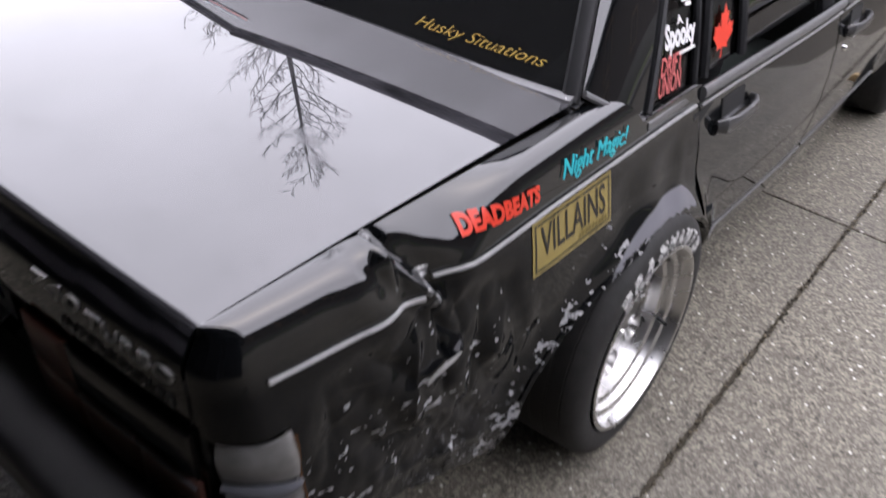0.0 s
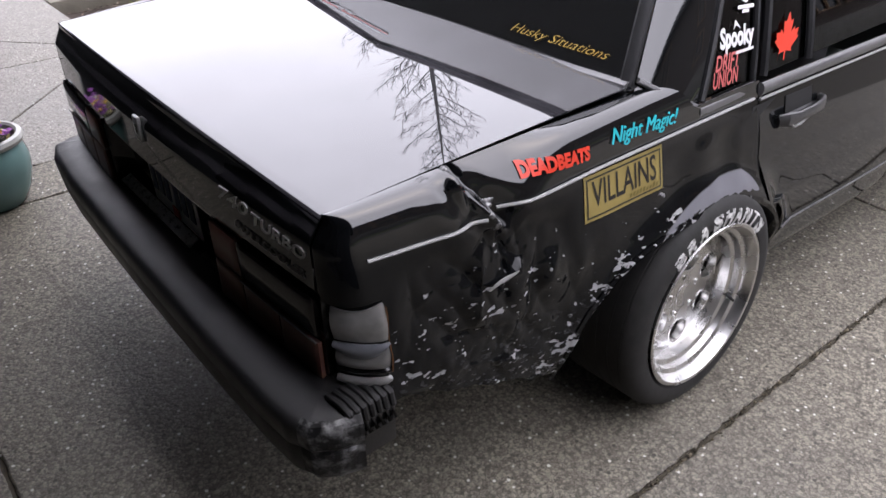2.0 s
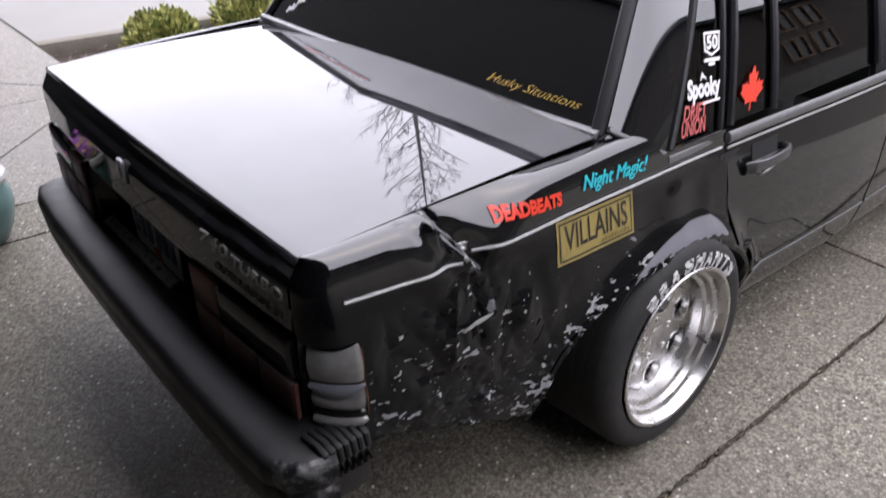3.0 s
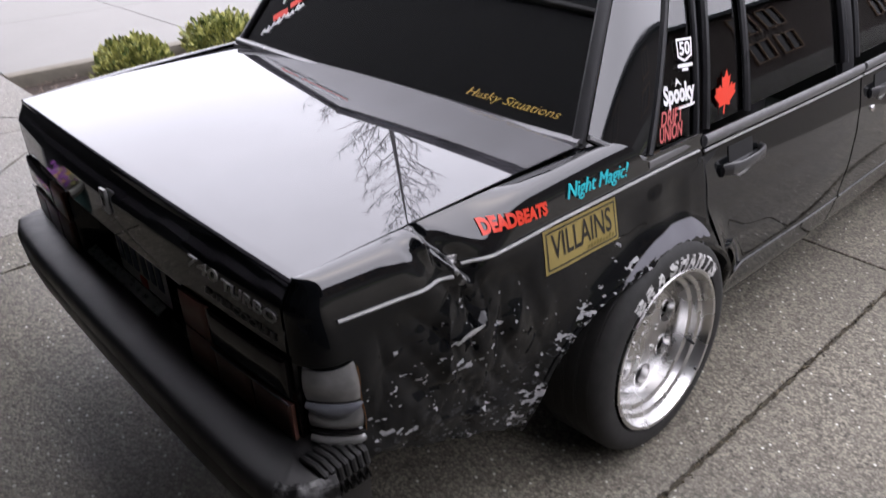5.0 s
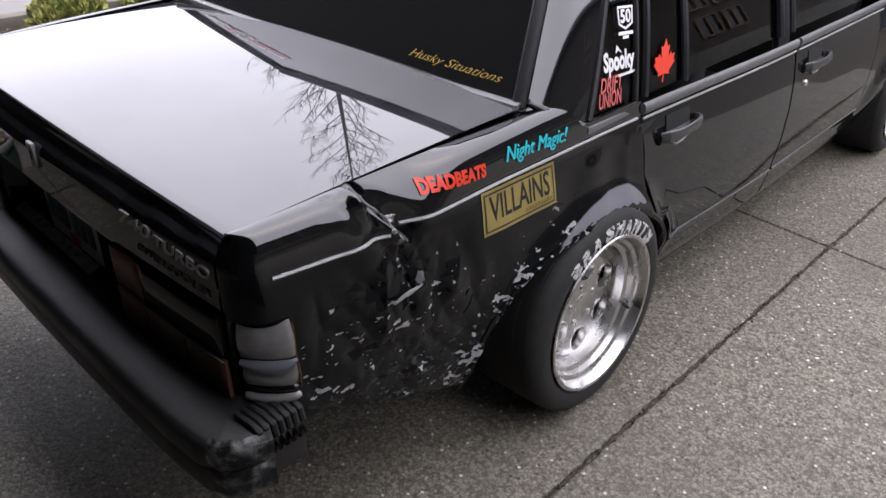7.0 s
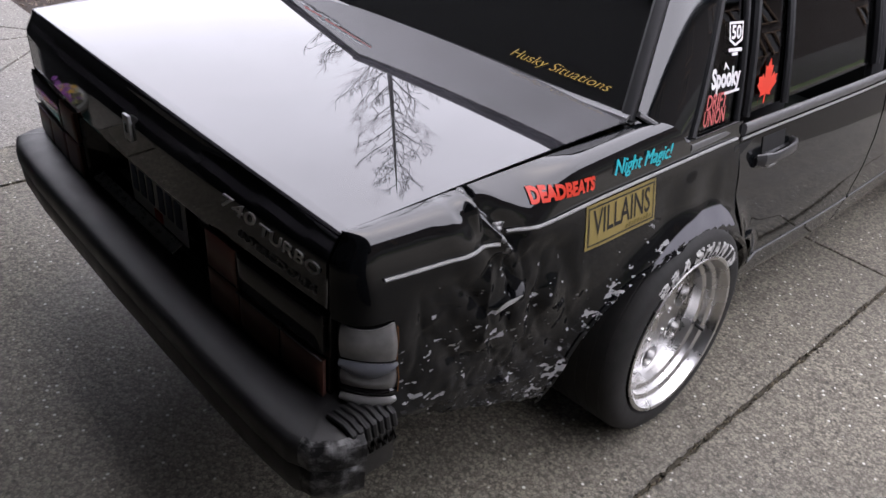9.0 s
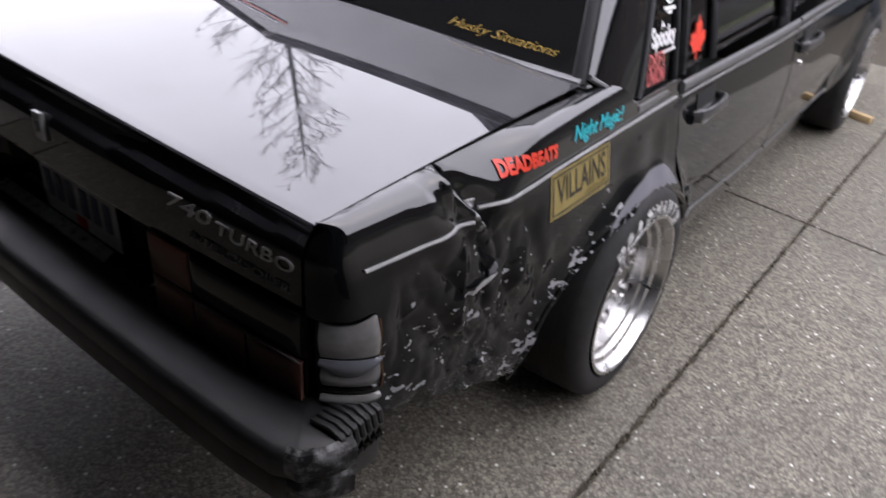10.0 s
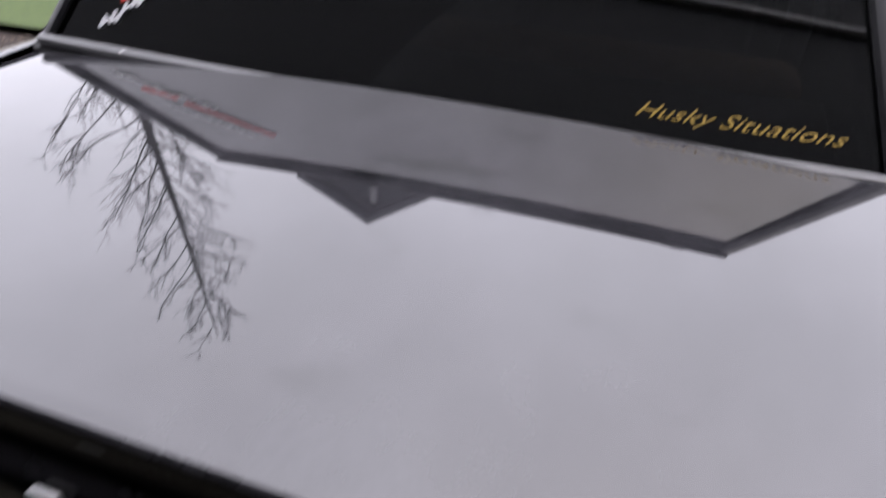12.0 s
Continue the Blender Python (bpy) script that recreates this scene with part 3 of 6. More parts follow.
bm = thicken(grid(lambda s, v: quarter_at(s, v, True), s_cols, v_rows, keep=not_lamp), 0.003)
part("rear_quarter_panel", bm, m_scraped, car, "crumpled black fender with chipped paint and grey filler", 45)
bm = grid(lambda s, v: quarter_at(s, v, False) * Vector((-1, 1, 1)), steps(0, CORNER, 6) + steps(0.06, 0.48, 12) + steps(0.49, 0.56, 8) + steps(0.58, 1.3, 26), steps(0, 1, 12) + steps(1.1, 2, 9), flip=True, keep=not_lamp)
part("rear_quarter_panel", thicken(bm, 0.003), m_paint, car)


def wide(p, k):
    return Vector((p[0] * k, p[1], p[2]))


# rolled lip of the rear wheel arch
for k in (1, -1):
    bm = bmesh.new()
    ang = steps(8, 172, 60)
    def lip_at(a, v):
        y, z = arch_at(radians(a), (-0.006, 0.002, 0.012, 0.013)[v])
        ye, ze = arch_at(radians(a))
        return Vector((k * (side(ye, ze) - (dent(ye, ze) if k > 0 else 0) + (0.001, 0.006, 0.002, -0.03)[v]), y, z))

    grid(lip_at, ang, [0, 1, 2, 3], bm=bm)
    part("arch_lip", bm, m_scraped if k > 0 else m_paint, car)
    # inner wheel housing
    bm = bmesh.new()
    grid(lambda a, x: Vector((k * x, *arch_at(radians(a), 0.004))), steps(14, 166, 24), steps(0.5, 0.875, 3), bm=bm)
    part("wheel_housing", bm, m_dark, car)

# trunk lid: top sheet, rounded rear edge, upright rear face
LID_Y1 = 0.765


def lid_at(u, v):
    """u across from -1 to 1; v from 0 at the front edge to 1 at the rear edge, then down the rear face to 2."""
    w0 = deck_edge(0)[0] - 0.0085
    if v <= 1:
        k = 1 - v
        xr = u * w0
        y = lid_rear(xr) + 0.008 + (LID_Y1 - lid_rear(xr) - 0.008) * k
        x = u * (deck_edge(y)[0] - 0.0085)
        return Vector((x, y, deck_z(x, y) - 0.001))
    x = u * w0
    top = deck_z(x, lid_rear(x)) - 0.001
    f = v - 1
    if f < 0.1:
        a = f / 0.1 * math.pi / 2
        return Vector((x, lid_rear(x) + 0.008 - 0.008 * math.sin(a), top - 0.008 + 0.008 * math.cos(a)))
    z = top - 0.008 - (top - 0.008 - 0.742) * (f - 0.1) / 0.9
    return Vector((x, face_y(x, z), z))


bm = grid(lid_at, steps(-1, 1, 48), steps(0, 1, 36) + steps(1.02, 1.1, 5) + steps(1.15, 2, 18), flip=True)
thicken(bm, 0.004)
bm.normal_update()
for f in bm.faces:
    f.material_index = 1 if abs(f.normal.z) < 0.5 else 0
lid = part("trunk_lid", bm, [m_lid, m_paint], car, "glossy black trunk lid mirroring the sky", 60)

# lid's lower middle with the recess for the number plate
bm = bmesh.new()


def recess_at(x, v):
    z = 0.742 - v * 0.215
    y = face_y(x, 0.742)
    deep = 0.055 * ease(0.355 - abs(x), 0.0, 0.03) * ease(v, 0.02, 0.12) * ease(1 - v, 0.0, 0.08)
    return Vector((x, y + deep, z))


grid(recess_at, steps(-0.36, 0.36, 60), steps(0, 1, 40), flip=True, bm=bm)
part("lid_recess", bm, m_paint, lid)
# pale base colour stands in for the ledge's bright sky reflection
bm = grid(lambda x, f: Vector((x, -0.042 + 0.028 * f, 0.546 + 0.016 * f + 0.002 * noise.noise((x * 30.0, f * 3.0, 5.0)))), steps(-0.345, 0.132, 40), steps(0, 1, 5), flip=False)
thicken(bm, 0.004)
lip_m = Mat("scratched metal with painted sheen", (0.5, 0.5, 0.5), 0.4, 0.1)
lip_m.set("Base Color", lip_m.mix(lip_m.ramp(lip_m.noise(45.0, 5.0, 0.7), 0.34, 0.5), (0.2, 0.2, 0.2), (0.8, 0.8, 0.8)))
part("recess_ledge", bm, lip_m, car, "scratched pale ledge under the number plate, sheen in its colour")

# near-black tail panel: its colour stands in for shade behind lamps and bumper
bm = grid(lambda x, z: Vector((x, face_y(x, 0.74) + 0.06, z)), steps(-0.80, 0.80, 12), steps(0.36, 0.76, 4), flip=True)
part("tail_panel", bm, m_gap_shade, car)
# near-black bodies behind gaps: their colour gives the shade, and no daylight shows through
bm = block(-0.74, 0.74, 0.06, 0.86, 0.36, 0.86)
part("trunk_tub", bm, m_gap_shade, car)
part("underbody", block(-0.52, 0.52, 0.25, 4.2, 0.16, 0.37, 0.03), m_gap_shade, car)
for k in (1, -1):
    part("side_floor", block(min(k * 0.55, k * 0.80), max(k * 0.55, k * 0.80), 1.45, 3.3, 0.15, 0.27, 0.02), m_gap_shade, car)
part("rear_valance", block(-0.70, 0.62, -0.09, 0.06, 0.30, 0.40, 0.02), m_gap_shade, car)


# tail lamps
def tail_lamp(k):
    holder = grid(lambda x, z: wide((x, face_y(x, 0.742) + 0.004, z), k), steps(0.355, 0.755, 10), steps(0.535, 0.738, 4), flip=k < 0)
    lamp = part("tail_lamp", thicken(holder, 0.03), m_smoke, car, "smoked tail lamp, cracked and dull" if k > 0 else "")

    def lens(name, x0, x1, z0, z1, mat, label=""):
        bm = grid(lambda x, z: wide((x, face_y(x, 0.742) - 0.010 - 0.004 * ease(min(x - x0, x1 - x, z - z0, z1 - z), 0, 0.008), z), k), [x0, x0 + 0.003, x0 + 0.008] + steps(x0 + 0.02, x1 - 0.02, 6) + [x1 - 0.008, x1 - 0.003, x1], [z0, z0 + 0.003, z0 + 0.008, z1 - 0.008, z1 - 0.003, z1], flip=k < 0)
        part(name, thicken(bm, 0.012), mat, lamp, label)

    lens("lens", 0.36, 0.475, 0.645, 0.735, m_red_lens)
    lens("lens", 0.36, 0.475, 0.54, 0.640, m_red_lens)
    lens("lens", 0.48, 0.615, 0.54, 0.635, m_brown_lens)
    lens("lens", 0.62, 0.752, 0.54, 0.630, m_brown_lens)
    lens("lens", 0.48, 0.752, 0.645, 0.735, m_smoke)
    part("lens_strip", tube([wide((x, face_y(x, 0.742) - 0.016, 0.641 - 0.016 * (x - 0.48)), k) for x in steps(0.48, 0.755, 8)], 0.0022, 8), m_belt, lamp, "pale strip across the lenses")
    # the part that wraps round the corner
    def wrap(s, z, out):
        q = min(s, 0.064)
        a = min(q / CORNER, 1) * math.pi / 2
        xs = side(CORNER, z) if q < CORNER else side(q, z)
        xg = 0.757
        p = Vector((xg + (xs - xg) * math.sin(a), CORNER - CORNER * math.cos(a) + face_y(0.76, 0.742) * math.cos(a) if q < CORNER else q, z))
        if q < CORNER:
            f = q / CORNER
            p = p.lerp(Vector((xg + (xs - xg) * f, face_y(0.76, 0.742) * (1 - f) + CORNER * f, z)), 0.55)
        p += Vector((out * math.sin(a), -out * math.cos(a), 0))
        return wide(p, k)

    # borders of the pieces by place round the corner, c from 0 to 1
    def bowl(c):
        return 0.644 - 0.032 * math.sin(math.pi * c) ** 1.2

    pieces = ((lambda c: 0.650, lambda c: 0.731 - 0.013 * math.sin(math.pi * min(c * 1.15, 1)), m_reflector, 0.0, "side_reflector", "broken lamp corner showing its pale reflector"),
              (bowl, lambda c: 0.648, m_bulge, 0.003, "side_lens", "clear bowl of the broken lamp"),
              (lambda c: 0.583, lambda c: bowl(c) - 0.002, m_reflector, -0.003, "side_reflector", ""),
              (lambda c: 0.566, lambda c: 0.5825, m_smoke, -0.005, "side_band", ""),
              (lambda c: 0.540 + 0.010 * (2 * c - 1) ** 2, lambda c: 0.5655, m_reflector, 0.000, "side_reflector", ""))
    for low, high, mat, o, name, label in pieces:
        bm = grid(lambda s, f: wrap(s, low(s / 0.06) + (high(s / 0.06) - low(s / 0.06)) * f, o + 0.006 * math.sin(f * math.pi)), steps(0.010, 0.060, 16), steps(0, 1, 8), flip=k < 0)
        part(name, thicken(bm, 0.006), mat if k > 0 else m_smoke, lamp, label if k > 0 else "")
    bm = grid(lambda s, f: wrap(s, 0.575 + 0.15 * f, 0.004 + 0.003 * math.sin(f * 9)), steps(0.0600, 0.0630, 2), steps(0, 1, 8), flip=k < 0)
    part("amber_edge", thicken(bm, 0.006), m_amber, lamp, "amber edge of broken lens")
    bm = grid(lambda s, f: wrap(s, 0.535 + 0.205 * f, -0.02), steps(0.0, 0.064, 10), steps(0, 1, 4), flip=k < 0)
    part("lamp_back", bm, m_gap_shade, lamp)


tail_lamp(1)
tail_lamp(-1)

# bumper: one section swept round the tail
BUMP = [(-0.822, 0.06), (-0.819, 0.0), (-0.807, -0.065), (-0.777, -0.115), (-0.70, -0.139), (-0.5, -0.153), (-0.25, -0.158), (0, -0.161), (0.25, -0.161), (0.5, -0.159), (0.70, -0.154), (0.79, -0.146), (0.836, -0.123), (0.866, -0.080), (0.882, -0.03)]
SECTION = [(0.13, 0.541), (0.09, 0.540), (0.05, 0.536), (0.020, 0.531), (0.009, 0.527), (0.003, 0.520), (0.0, 0.510), (0.001, 0.474), (0.006, 0.466), (0.003, 0.458), (0.008, 0.40), (0.02, 0.378), (0.05, 0.37), (0.12, 0.37)]


def bump_at(i, j):
    i0 = min(int(i), len(BUMP) - 2)
    f = i - i0
    p = Vector((*BUMP[i0], 0)).lerp(Vector((*BUMP[i0 + 1], 0)), f)
    a = Vector((*BUMP[max(i0 - 1, 0)], 0)).lerp(Vector((*BUMP[i0], 0)), f)
    b = Vector((*BUMP[i0 + 1], 0)).lerp(Vector((*BUMP[min(i0 + 2, len(BUMP) - 1)], 0)), f)
    d = (b - a).normalized()
    n = Vector((-d.y, d.x, 0))
    inward, z = SECTION[j]
    q = p + n * inward
    if abs(q.x) > 0.79 and q.y > -0.02:
        q.x = max(min(q.x, 0.88), -0.815)
    return Vector((q.x, min(q.y, 0.06), z))


bm = grid(bump_at, steps(0, 14, 112), list(range(len(SECTION))), flip=True)
bumper = part("rear_bumper", bm, m_bumper, car, "faded black plastic bumper, scuffed at its end", 40)
bm = bmesh.new()
grid(lambda i, j: bump_at(i, j) + (Vector((0.003, -0.003, -0.001)) + Vector((0.004, 0, 0.004)) * ease(i, 12, 12.6)) * ease(i, 11.5, 12.2) + Vector((0.004, 0, 0.004)) * ease(i, 12, 12.6) * noise.noise((i * 3.0, j * 1.3, 0)), steps(11.5, 14, 30), list(range(3, len(SECTION))), flip=True, bm=bm)
part("bumper_end", bm, m_scuffed, bumper, "scuffed, torn bumper corner")
# ribbed rubber between the bumper's end and the body
for n in range(7):
    y = -0.045 + 0.0155 * n
    bm = tube([(0.80, y - 0.01, 0.545), (0.84, y - 0.004, 0.545), (0.862, y, 0.533), (0.869, y, 0.51), (0.867, y, 0.475), (0.852, y, 0.452)], 0.0072, 8, squash=(1, 1))
    part("rubber_rib", bm, m_bumper, bumper)
part("rib_backing", block(0.79, 0.862, -0.055, 0.058, 0.40, 0.538, 0.006), m_bumper, bumper)

# ---- greenhouse ----
ROOF_Z, TAPER, SILL_Z = 1.345, 0.175, 0.868


def win(y, z, off=0.0, k=1):
    """The gently bowed surface of the side windows."""
    h = z - 0.84
    return Vector((k * (0.848 - 0.28 * h - 0.23 * h * h + off), y, z))


def along(a, b, off=0.0, k=1, n=6):
    """Places on the side windows' surface on the way from a to b, each given as (y, z)."""
    return [win(a[0] + (b[0] - a[0]) * f, a[1] + (b[1] - a[1]) * f, off, k) for f in steps(0, 1, n)]


def pane_at(c, u, f, off, k):
    """A place on a window pane with the corners c, as (y, z): lower rear, lower front, upper front, upper rear."""
    y, z = ((c[0][i] * (1 - u) + c[1][i] * u) * (1 - f) + (c[3][i] * (1 - u) + c[2][i] * u) * f for i in (0, 1))
    return win(y, z, off, k)


def rear_glass(x, f, off=0.0):
    """The rear window: x in metres at the base, f from 0 at the base to 1 at the roof."""
    z = 0.948 + 0.402 * f
    bow = 0.020 * (1 - (x / 0.78) ** 2)
    return Vector((x * (1 - TAPER * f), 0.787 + 0.283 * f - bow - 0.75 * off, z + 0.66 * off))


def slab(bm, t=0.004):
    return thicken(bm, t)


def glass_mat(name, tint, ior=1.7):
    """Thin tinted glass: it lets the view through by its tint, and mirrors as glass does."""
    m = Mat(name)
    t = m.t
    t.nodes.remove(m.b)
    clear = t.nodes.new("ShaderNodeBsdfTransparent")
    clear.inputs["Color"].default_value = (*tint, 1)
    gloss = t.nodes.new("ShaderNodeBsdfGlossy")
    gloss.inputs["Roughness"].default_value = 0.0
    fres = t.nodes.new("ShaderNodeFresnel")
    fres.inputs["IOR"].default_value = ior
    mix = t.nodes.new("ShaderNodeMixShader")
    t.links.new(fres.outputs[0], mix.inputs[0])
    t.links.new(clear.outputs[0], mix.inputs[1])
    t.links.new(gloss.outputs[0], mix.inputs[2])
    t.links.new(mix.outputs[0], t.nodes["Material Output"].inputs["Surface"])
    return m


g_rear = glass_mat("dark rear glass", (0.36, 0.37, 0.37), 2.15)
g_side = glass_mat("tinted side glass", (0.42, 0.43, 0.43))
g_front = glass_mat("pale green glass", (0.72, 0.80, 0.77))

bm = grid(lambda x, f: rear_glass(x, f), steps(-0.77, 0.77, 24), steps(0, 1, 10))
rear_window = part("rear_window", thicken(bm, 0.004), g_rear, car, "dark tinted rear window")
part("side_moulding", tube([rear_glass(-0.778, f, 0.004) for f in steps(-0.02, 1.02, 10)], 0.017, 8, squash=(1, 0.6)), m_trim, rear_window)
part("side_moulding", tube([rear_glass(0.778, f, 0.004) for f in steps(-0.02, 1.02, 10)], 0.017, 8, squash=(1, 0.6)), m_trim, rear_window)
m_base = Mat("worn grey moulding", (0.10, 0.10, 0.10), 0.35)
m_base.set("Base Color", m_base.mix(m_base.ramp(m_base.noise(24.0, 5.0, 0.75), 0.64, 0.67), (0.10, 0.10, 0.103), (0.7, 0.7, 0.7)))
m_base.set("Roughness", 0.22)
part("top_moulding", tube([rear_glass(x, 1.0, 0.006) for x in steps(-0.785, 0.785, 24)], 0.016, 10, squash=(1, 0.8)), m_trim, rear_window)
part("base_moulding", tube([rear_glass(x, -0.015, 0.006) for x in steps(-0.785, 0.785, 24)], 0.017, 10, squash=(1, 0.7)), m_base, rear_window, "grey moulding with worn bright spots")
part("base_bead", tube([rear_glass(x, -0.040, 0.010) for x in steps(-0.78, 0.78, 24)], 0.0045, 8), m_belt, rear_window)
part("base_groove", tube([rear_glass(x, -0.062, 0.002) for x in steps(-0.79, 0.79, 24)], 0.012, 8), m_trim, rear_window)

# scuttle between lid and rear window
bm = grid(lambda x, f: Vector((x, LID_Y1 + 0.004 + 0.03 * f, deck_z(x, LID_Y1) - 0.006 + 0.004 * f)), steps(-0.80, 0.80, 20), steps(0, 1, 2), flip=True)
part("rear_scuttle", bm, m_trim, car)

for k in (1, -1):
    # C pillar: from the rear window's edge round to the quarter glass
    def pillar(u, f):
        a = Vector((0.797, 0.790, 0.936)).lerp(Vector((0.655, 1.080, 1.352)), f)
        b = win(0.975 + 0.265 * f, 0.836 + 0.464 * f)
        c = Vector((win(0.80, 0.90).x + 0.016, 0.850, 0.895)).lerp(Vector((win(1, 1.33).x + 0.012, 1.125, 1.340)), f)
        return wide((1 - u) ** 2 * a + 2 * u * (1 - u) * c + u * u * b, k)

    bm = grid(pillar, steps(0, 1, 14), steps(0, 1, 14), flip=k < 0)
    part("rear_pillar", thicken(bm, 0.004), m_pillar_paint, car)
    bm = tube([pillar(u, 0.045) + Vector((k * 0.004, -0.002, 0.003)) for u in steps(0, 0.97, 10)], 0.010, 8, squash=(1, 0.7))
    part("pillar_moulding", bm, m_belt, car, "grey moulding at the pillar's foot")
    # quarter glass
    q = [(1.000, SILL_Z), (1.222, SILL_Z - 0.002), (1.340, 1.285), (1.243, 1.285)]
    bm = grid(lambda u, f: pane_at(q, u, f, -0.006, k), steps(0, 1, 4), steps(0, 1, 10), flip=k < 0)
    pane = part("quarter_glass", thicken(bm, 0.004), g_side, car, "dark quarter glass with stickers" if k > 0 else "")
    part("frame", tube(along(q[0], q[3], 0, k, 8) + along(q[3], q[2], 0, k, 3)[1:], 0.010, 8), m_trim, pane)
    part("frame", tube(along(q[1], q[2], 0, k, 8), 0.009, 8), m_trim, pane)
    sill = tube([win(y, 0.852, 0.004, k) for y in steps(0.975, 1.226, 6)], 0.017, 10, squash=(0.7, 1))
    part("sill", sill, m_belt, pane)

# roof
bm = grid(lambda u, y: Vector((u * (0.640 + 0.012 * ease(y, 1.1, 1.5)), y, ROOF_Z + 0.005 + 0.035 * (1 - abs(u) ** 3) * (0.35 + 0.65 * math.sin(math.pi * (0.12 + 0.8 * (y - 1.1) / 1.6))))), steps(-1, 1, 24), steps(1.066, 2.70, 20))
part("roof", thicken(bm, 0.006), m_paint, car)
for k in (1, -1):
    bm = tube([win(y, 1.315, -0.01, k) for y in steps(1.12, 2.72, 12)], 0.024, 10, squash=(0.9, 1))
    part("roof_rail", bm, m_paint, car)


# doors
m_handle = Mat("grey handle plastic", (0.025, 0.025, 0.026), 0.3)
m_handle.set("Base Color", m_handle.mix(m_handle.noise(70.0, 4.0), (0.025, 0.025, 0.026), (0.06, 0.06, 0.062)))


def door(k, y0, y1, rear):
    """One side door with its window, handle and trims."""
    def at(u, v):
        if v <= 1:
            z = 0.215 + (BELT - 0.215) * v
        else:
            z = BELT + (0.850 - BELT) * (v - 1)
        e = door_edge(z) if z > 0.50 else 1.0 + 0.47 * math.sqrt(max(0, 1 - ((z - 0.25) / 0.375) ** 2)) + 0.012
        a = max(e, 1.315 if z < 0.5 else 0) if rear else y0
        y = a + (y1 - a) * u
        plain = curve_at(PROFILE, min(z, BELT)) + plan(y)
        x = side(y, min(z, BELT))
        if rear:
            x += (plain - x) * ease(y - a, 0.0, 0.10)
        x -= 0.012 * (v - 1) if v > 1 else 0
        if 0.355 < z < 0.375:
            x += 0.004
        return wide((x, y, z), k)

    bm = grid(at, steps(0, 0.4, 36) + steps(0.42, 1, 24), steps(0, 0.22, 8) + [0.236, 0.24, 0.262, 0.266] + steps(0.29, 1, 34) + steps(1.25, 2, 3), flip=k < 0)
    d = part("door", thicken(bm, 0.02), m_paint, car, "black side door, dusty along its lower half")
    # belt moulding and pale strip
    part("belt_moulding", tube([wide((side(y, BELT) + 0.002, y, BELT + 0.022), k) for y in steps(y0 + 0.005, y1 - 0.004, 12)], 0.017, 10, squash=(0.6, 1)), m_belt, d)
    part("belt_strip", tube([wide((side(y, BELT) + 0.006, y, BELT - 0.004), k) for y in steps(y0 + 0.005, y1 - 0.004, 12)], 0.004, 6), m_silver, d)
    part("lower_strip", tube([wide((side(y, 0.365) + 0.003, y, 0.365), k) for y in steps(max(y0, 1.46) + 0.004, y1 - 0.004, 10)], 0.003, 6), m_belt, d)
    # window: frame, pane, divider
    top = 1.285
    ya, yb = (y0 + 0.045, y1 - 0.04)
    sa, sb = (0.126, 0.04) if rear else (0.06, -0.34)
    c = [(ya, SILL_Z), (yb, SILL_Z), (yb + sb, top), (ya + sa, top)]
    bm = grid(lambda u, f: pane_at(c, u, f, -0.008, k), steps(0, 1, 6), steps(0, 1, 10), flip=k < 0)
    w = part("door_window", thicken(bm, 0.004), g_side if rear else g_front, d, "tinted door window" if rear else "pale green door window")
    part("window_frame", tube(along(c[0], c[3], 0, k, 8) + along(c[3], c[2], 0, k, 6)[1:] + along(c[2], c[1], 0, k, 8)[1:], 0.017, 8, squash=(0.8, 1)), m_trim, d)
    if rear:
        part("window_divider", tube(along((1.498, SILL_Z - 0.004), (1.588, top), 0.002, k, 8), 0.012, 8, squash=(1, 0.8)), m_trim, d)
    # pull handle over a flat near-black patch that paints the cup's shade
    hy, hz = (1.325, 0.752) if rear else (2.33, 0.752)
    hx = side(hy + 0.1, hz)
    h = part("handle", tube([wide((hx + o, hy + y, hz + dz), k) for y, o, dz in ((-0.005, 0.004, -0.006), (0.012, 0.020, -0.004), (0.05, 0.030, -0.002), (0.12, 0.032, 0.0), (0.17, 0.030, 0.002), (0.192, 0.020, 0.003), (0.20, 0.004, 0.004))], [0.013, 0.017, 0.014, 0.0135, 0.015, 0.017, 0.014], 12, squash=(0.55, 1.2)), m_handle, d, "grey pull handle")
    part("handle_cup_shade", thicken(grid(lambda y, z: wide((side(y, z) + 0.0025, y, z), k), steps(hy + 0.03, hy + 0.16, 5), steps(hz + 0.002, hz + 0.05, 3), flip=k < 0), 0.002), m_gap_shade, h)
    part("handle_base", tube([wide((hx + 0.004, hy - 0.012 + y, hz - 0.012), k) for y in steps(0, 0.215, 5)], 0.016, 8, squash=(0.5, 1)), m_trim, h)
    # pale tube drawn as the bright reflection on the cup's lower lip
    part("cup_lip_glint", tube([wide((side(hy + y, hz + dz) + 0.004, hy + y, hz + dz), k) for y, dz in ((0.060, -0.020), (0.066, -0.038), (0.080, -0.045), (0.115, -0.043), (0.138, -0.035), (0.150, -0.018))], 0.0035, 8), m_silver, h)
    if not rear:
        part("lock", lathe([(0.0, 0.006), (0.011, 0.006), (0.013, 0.0)], 14, place=lambda r, hh, a: wide((side(hy, hz - 0.07) + hh, hy + 0.03 + r * math.cos(a), hz - 0.07 + r * math.sin(a)), k)), m_chrome, d)


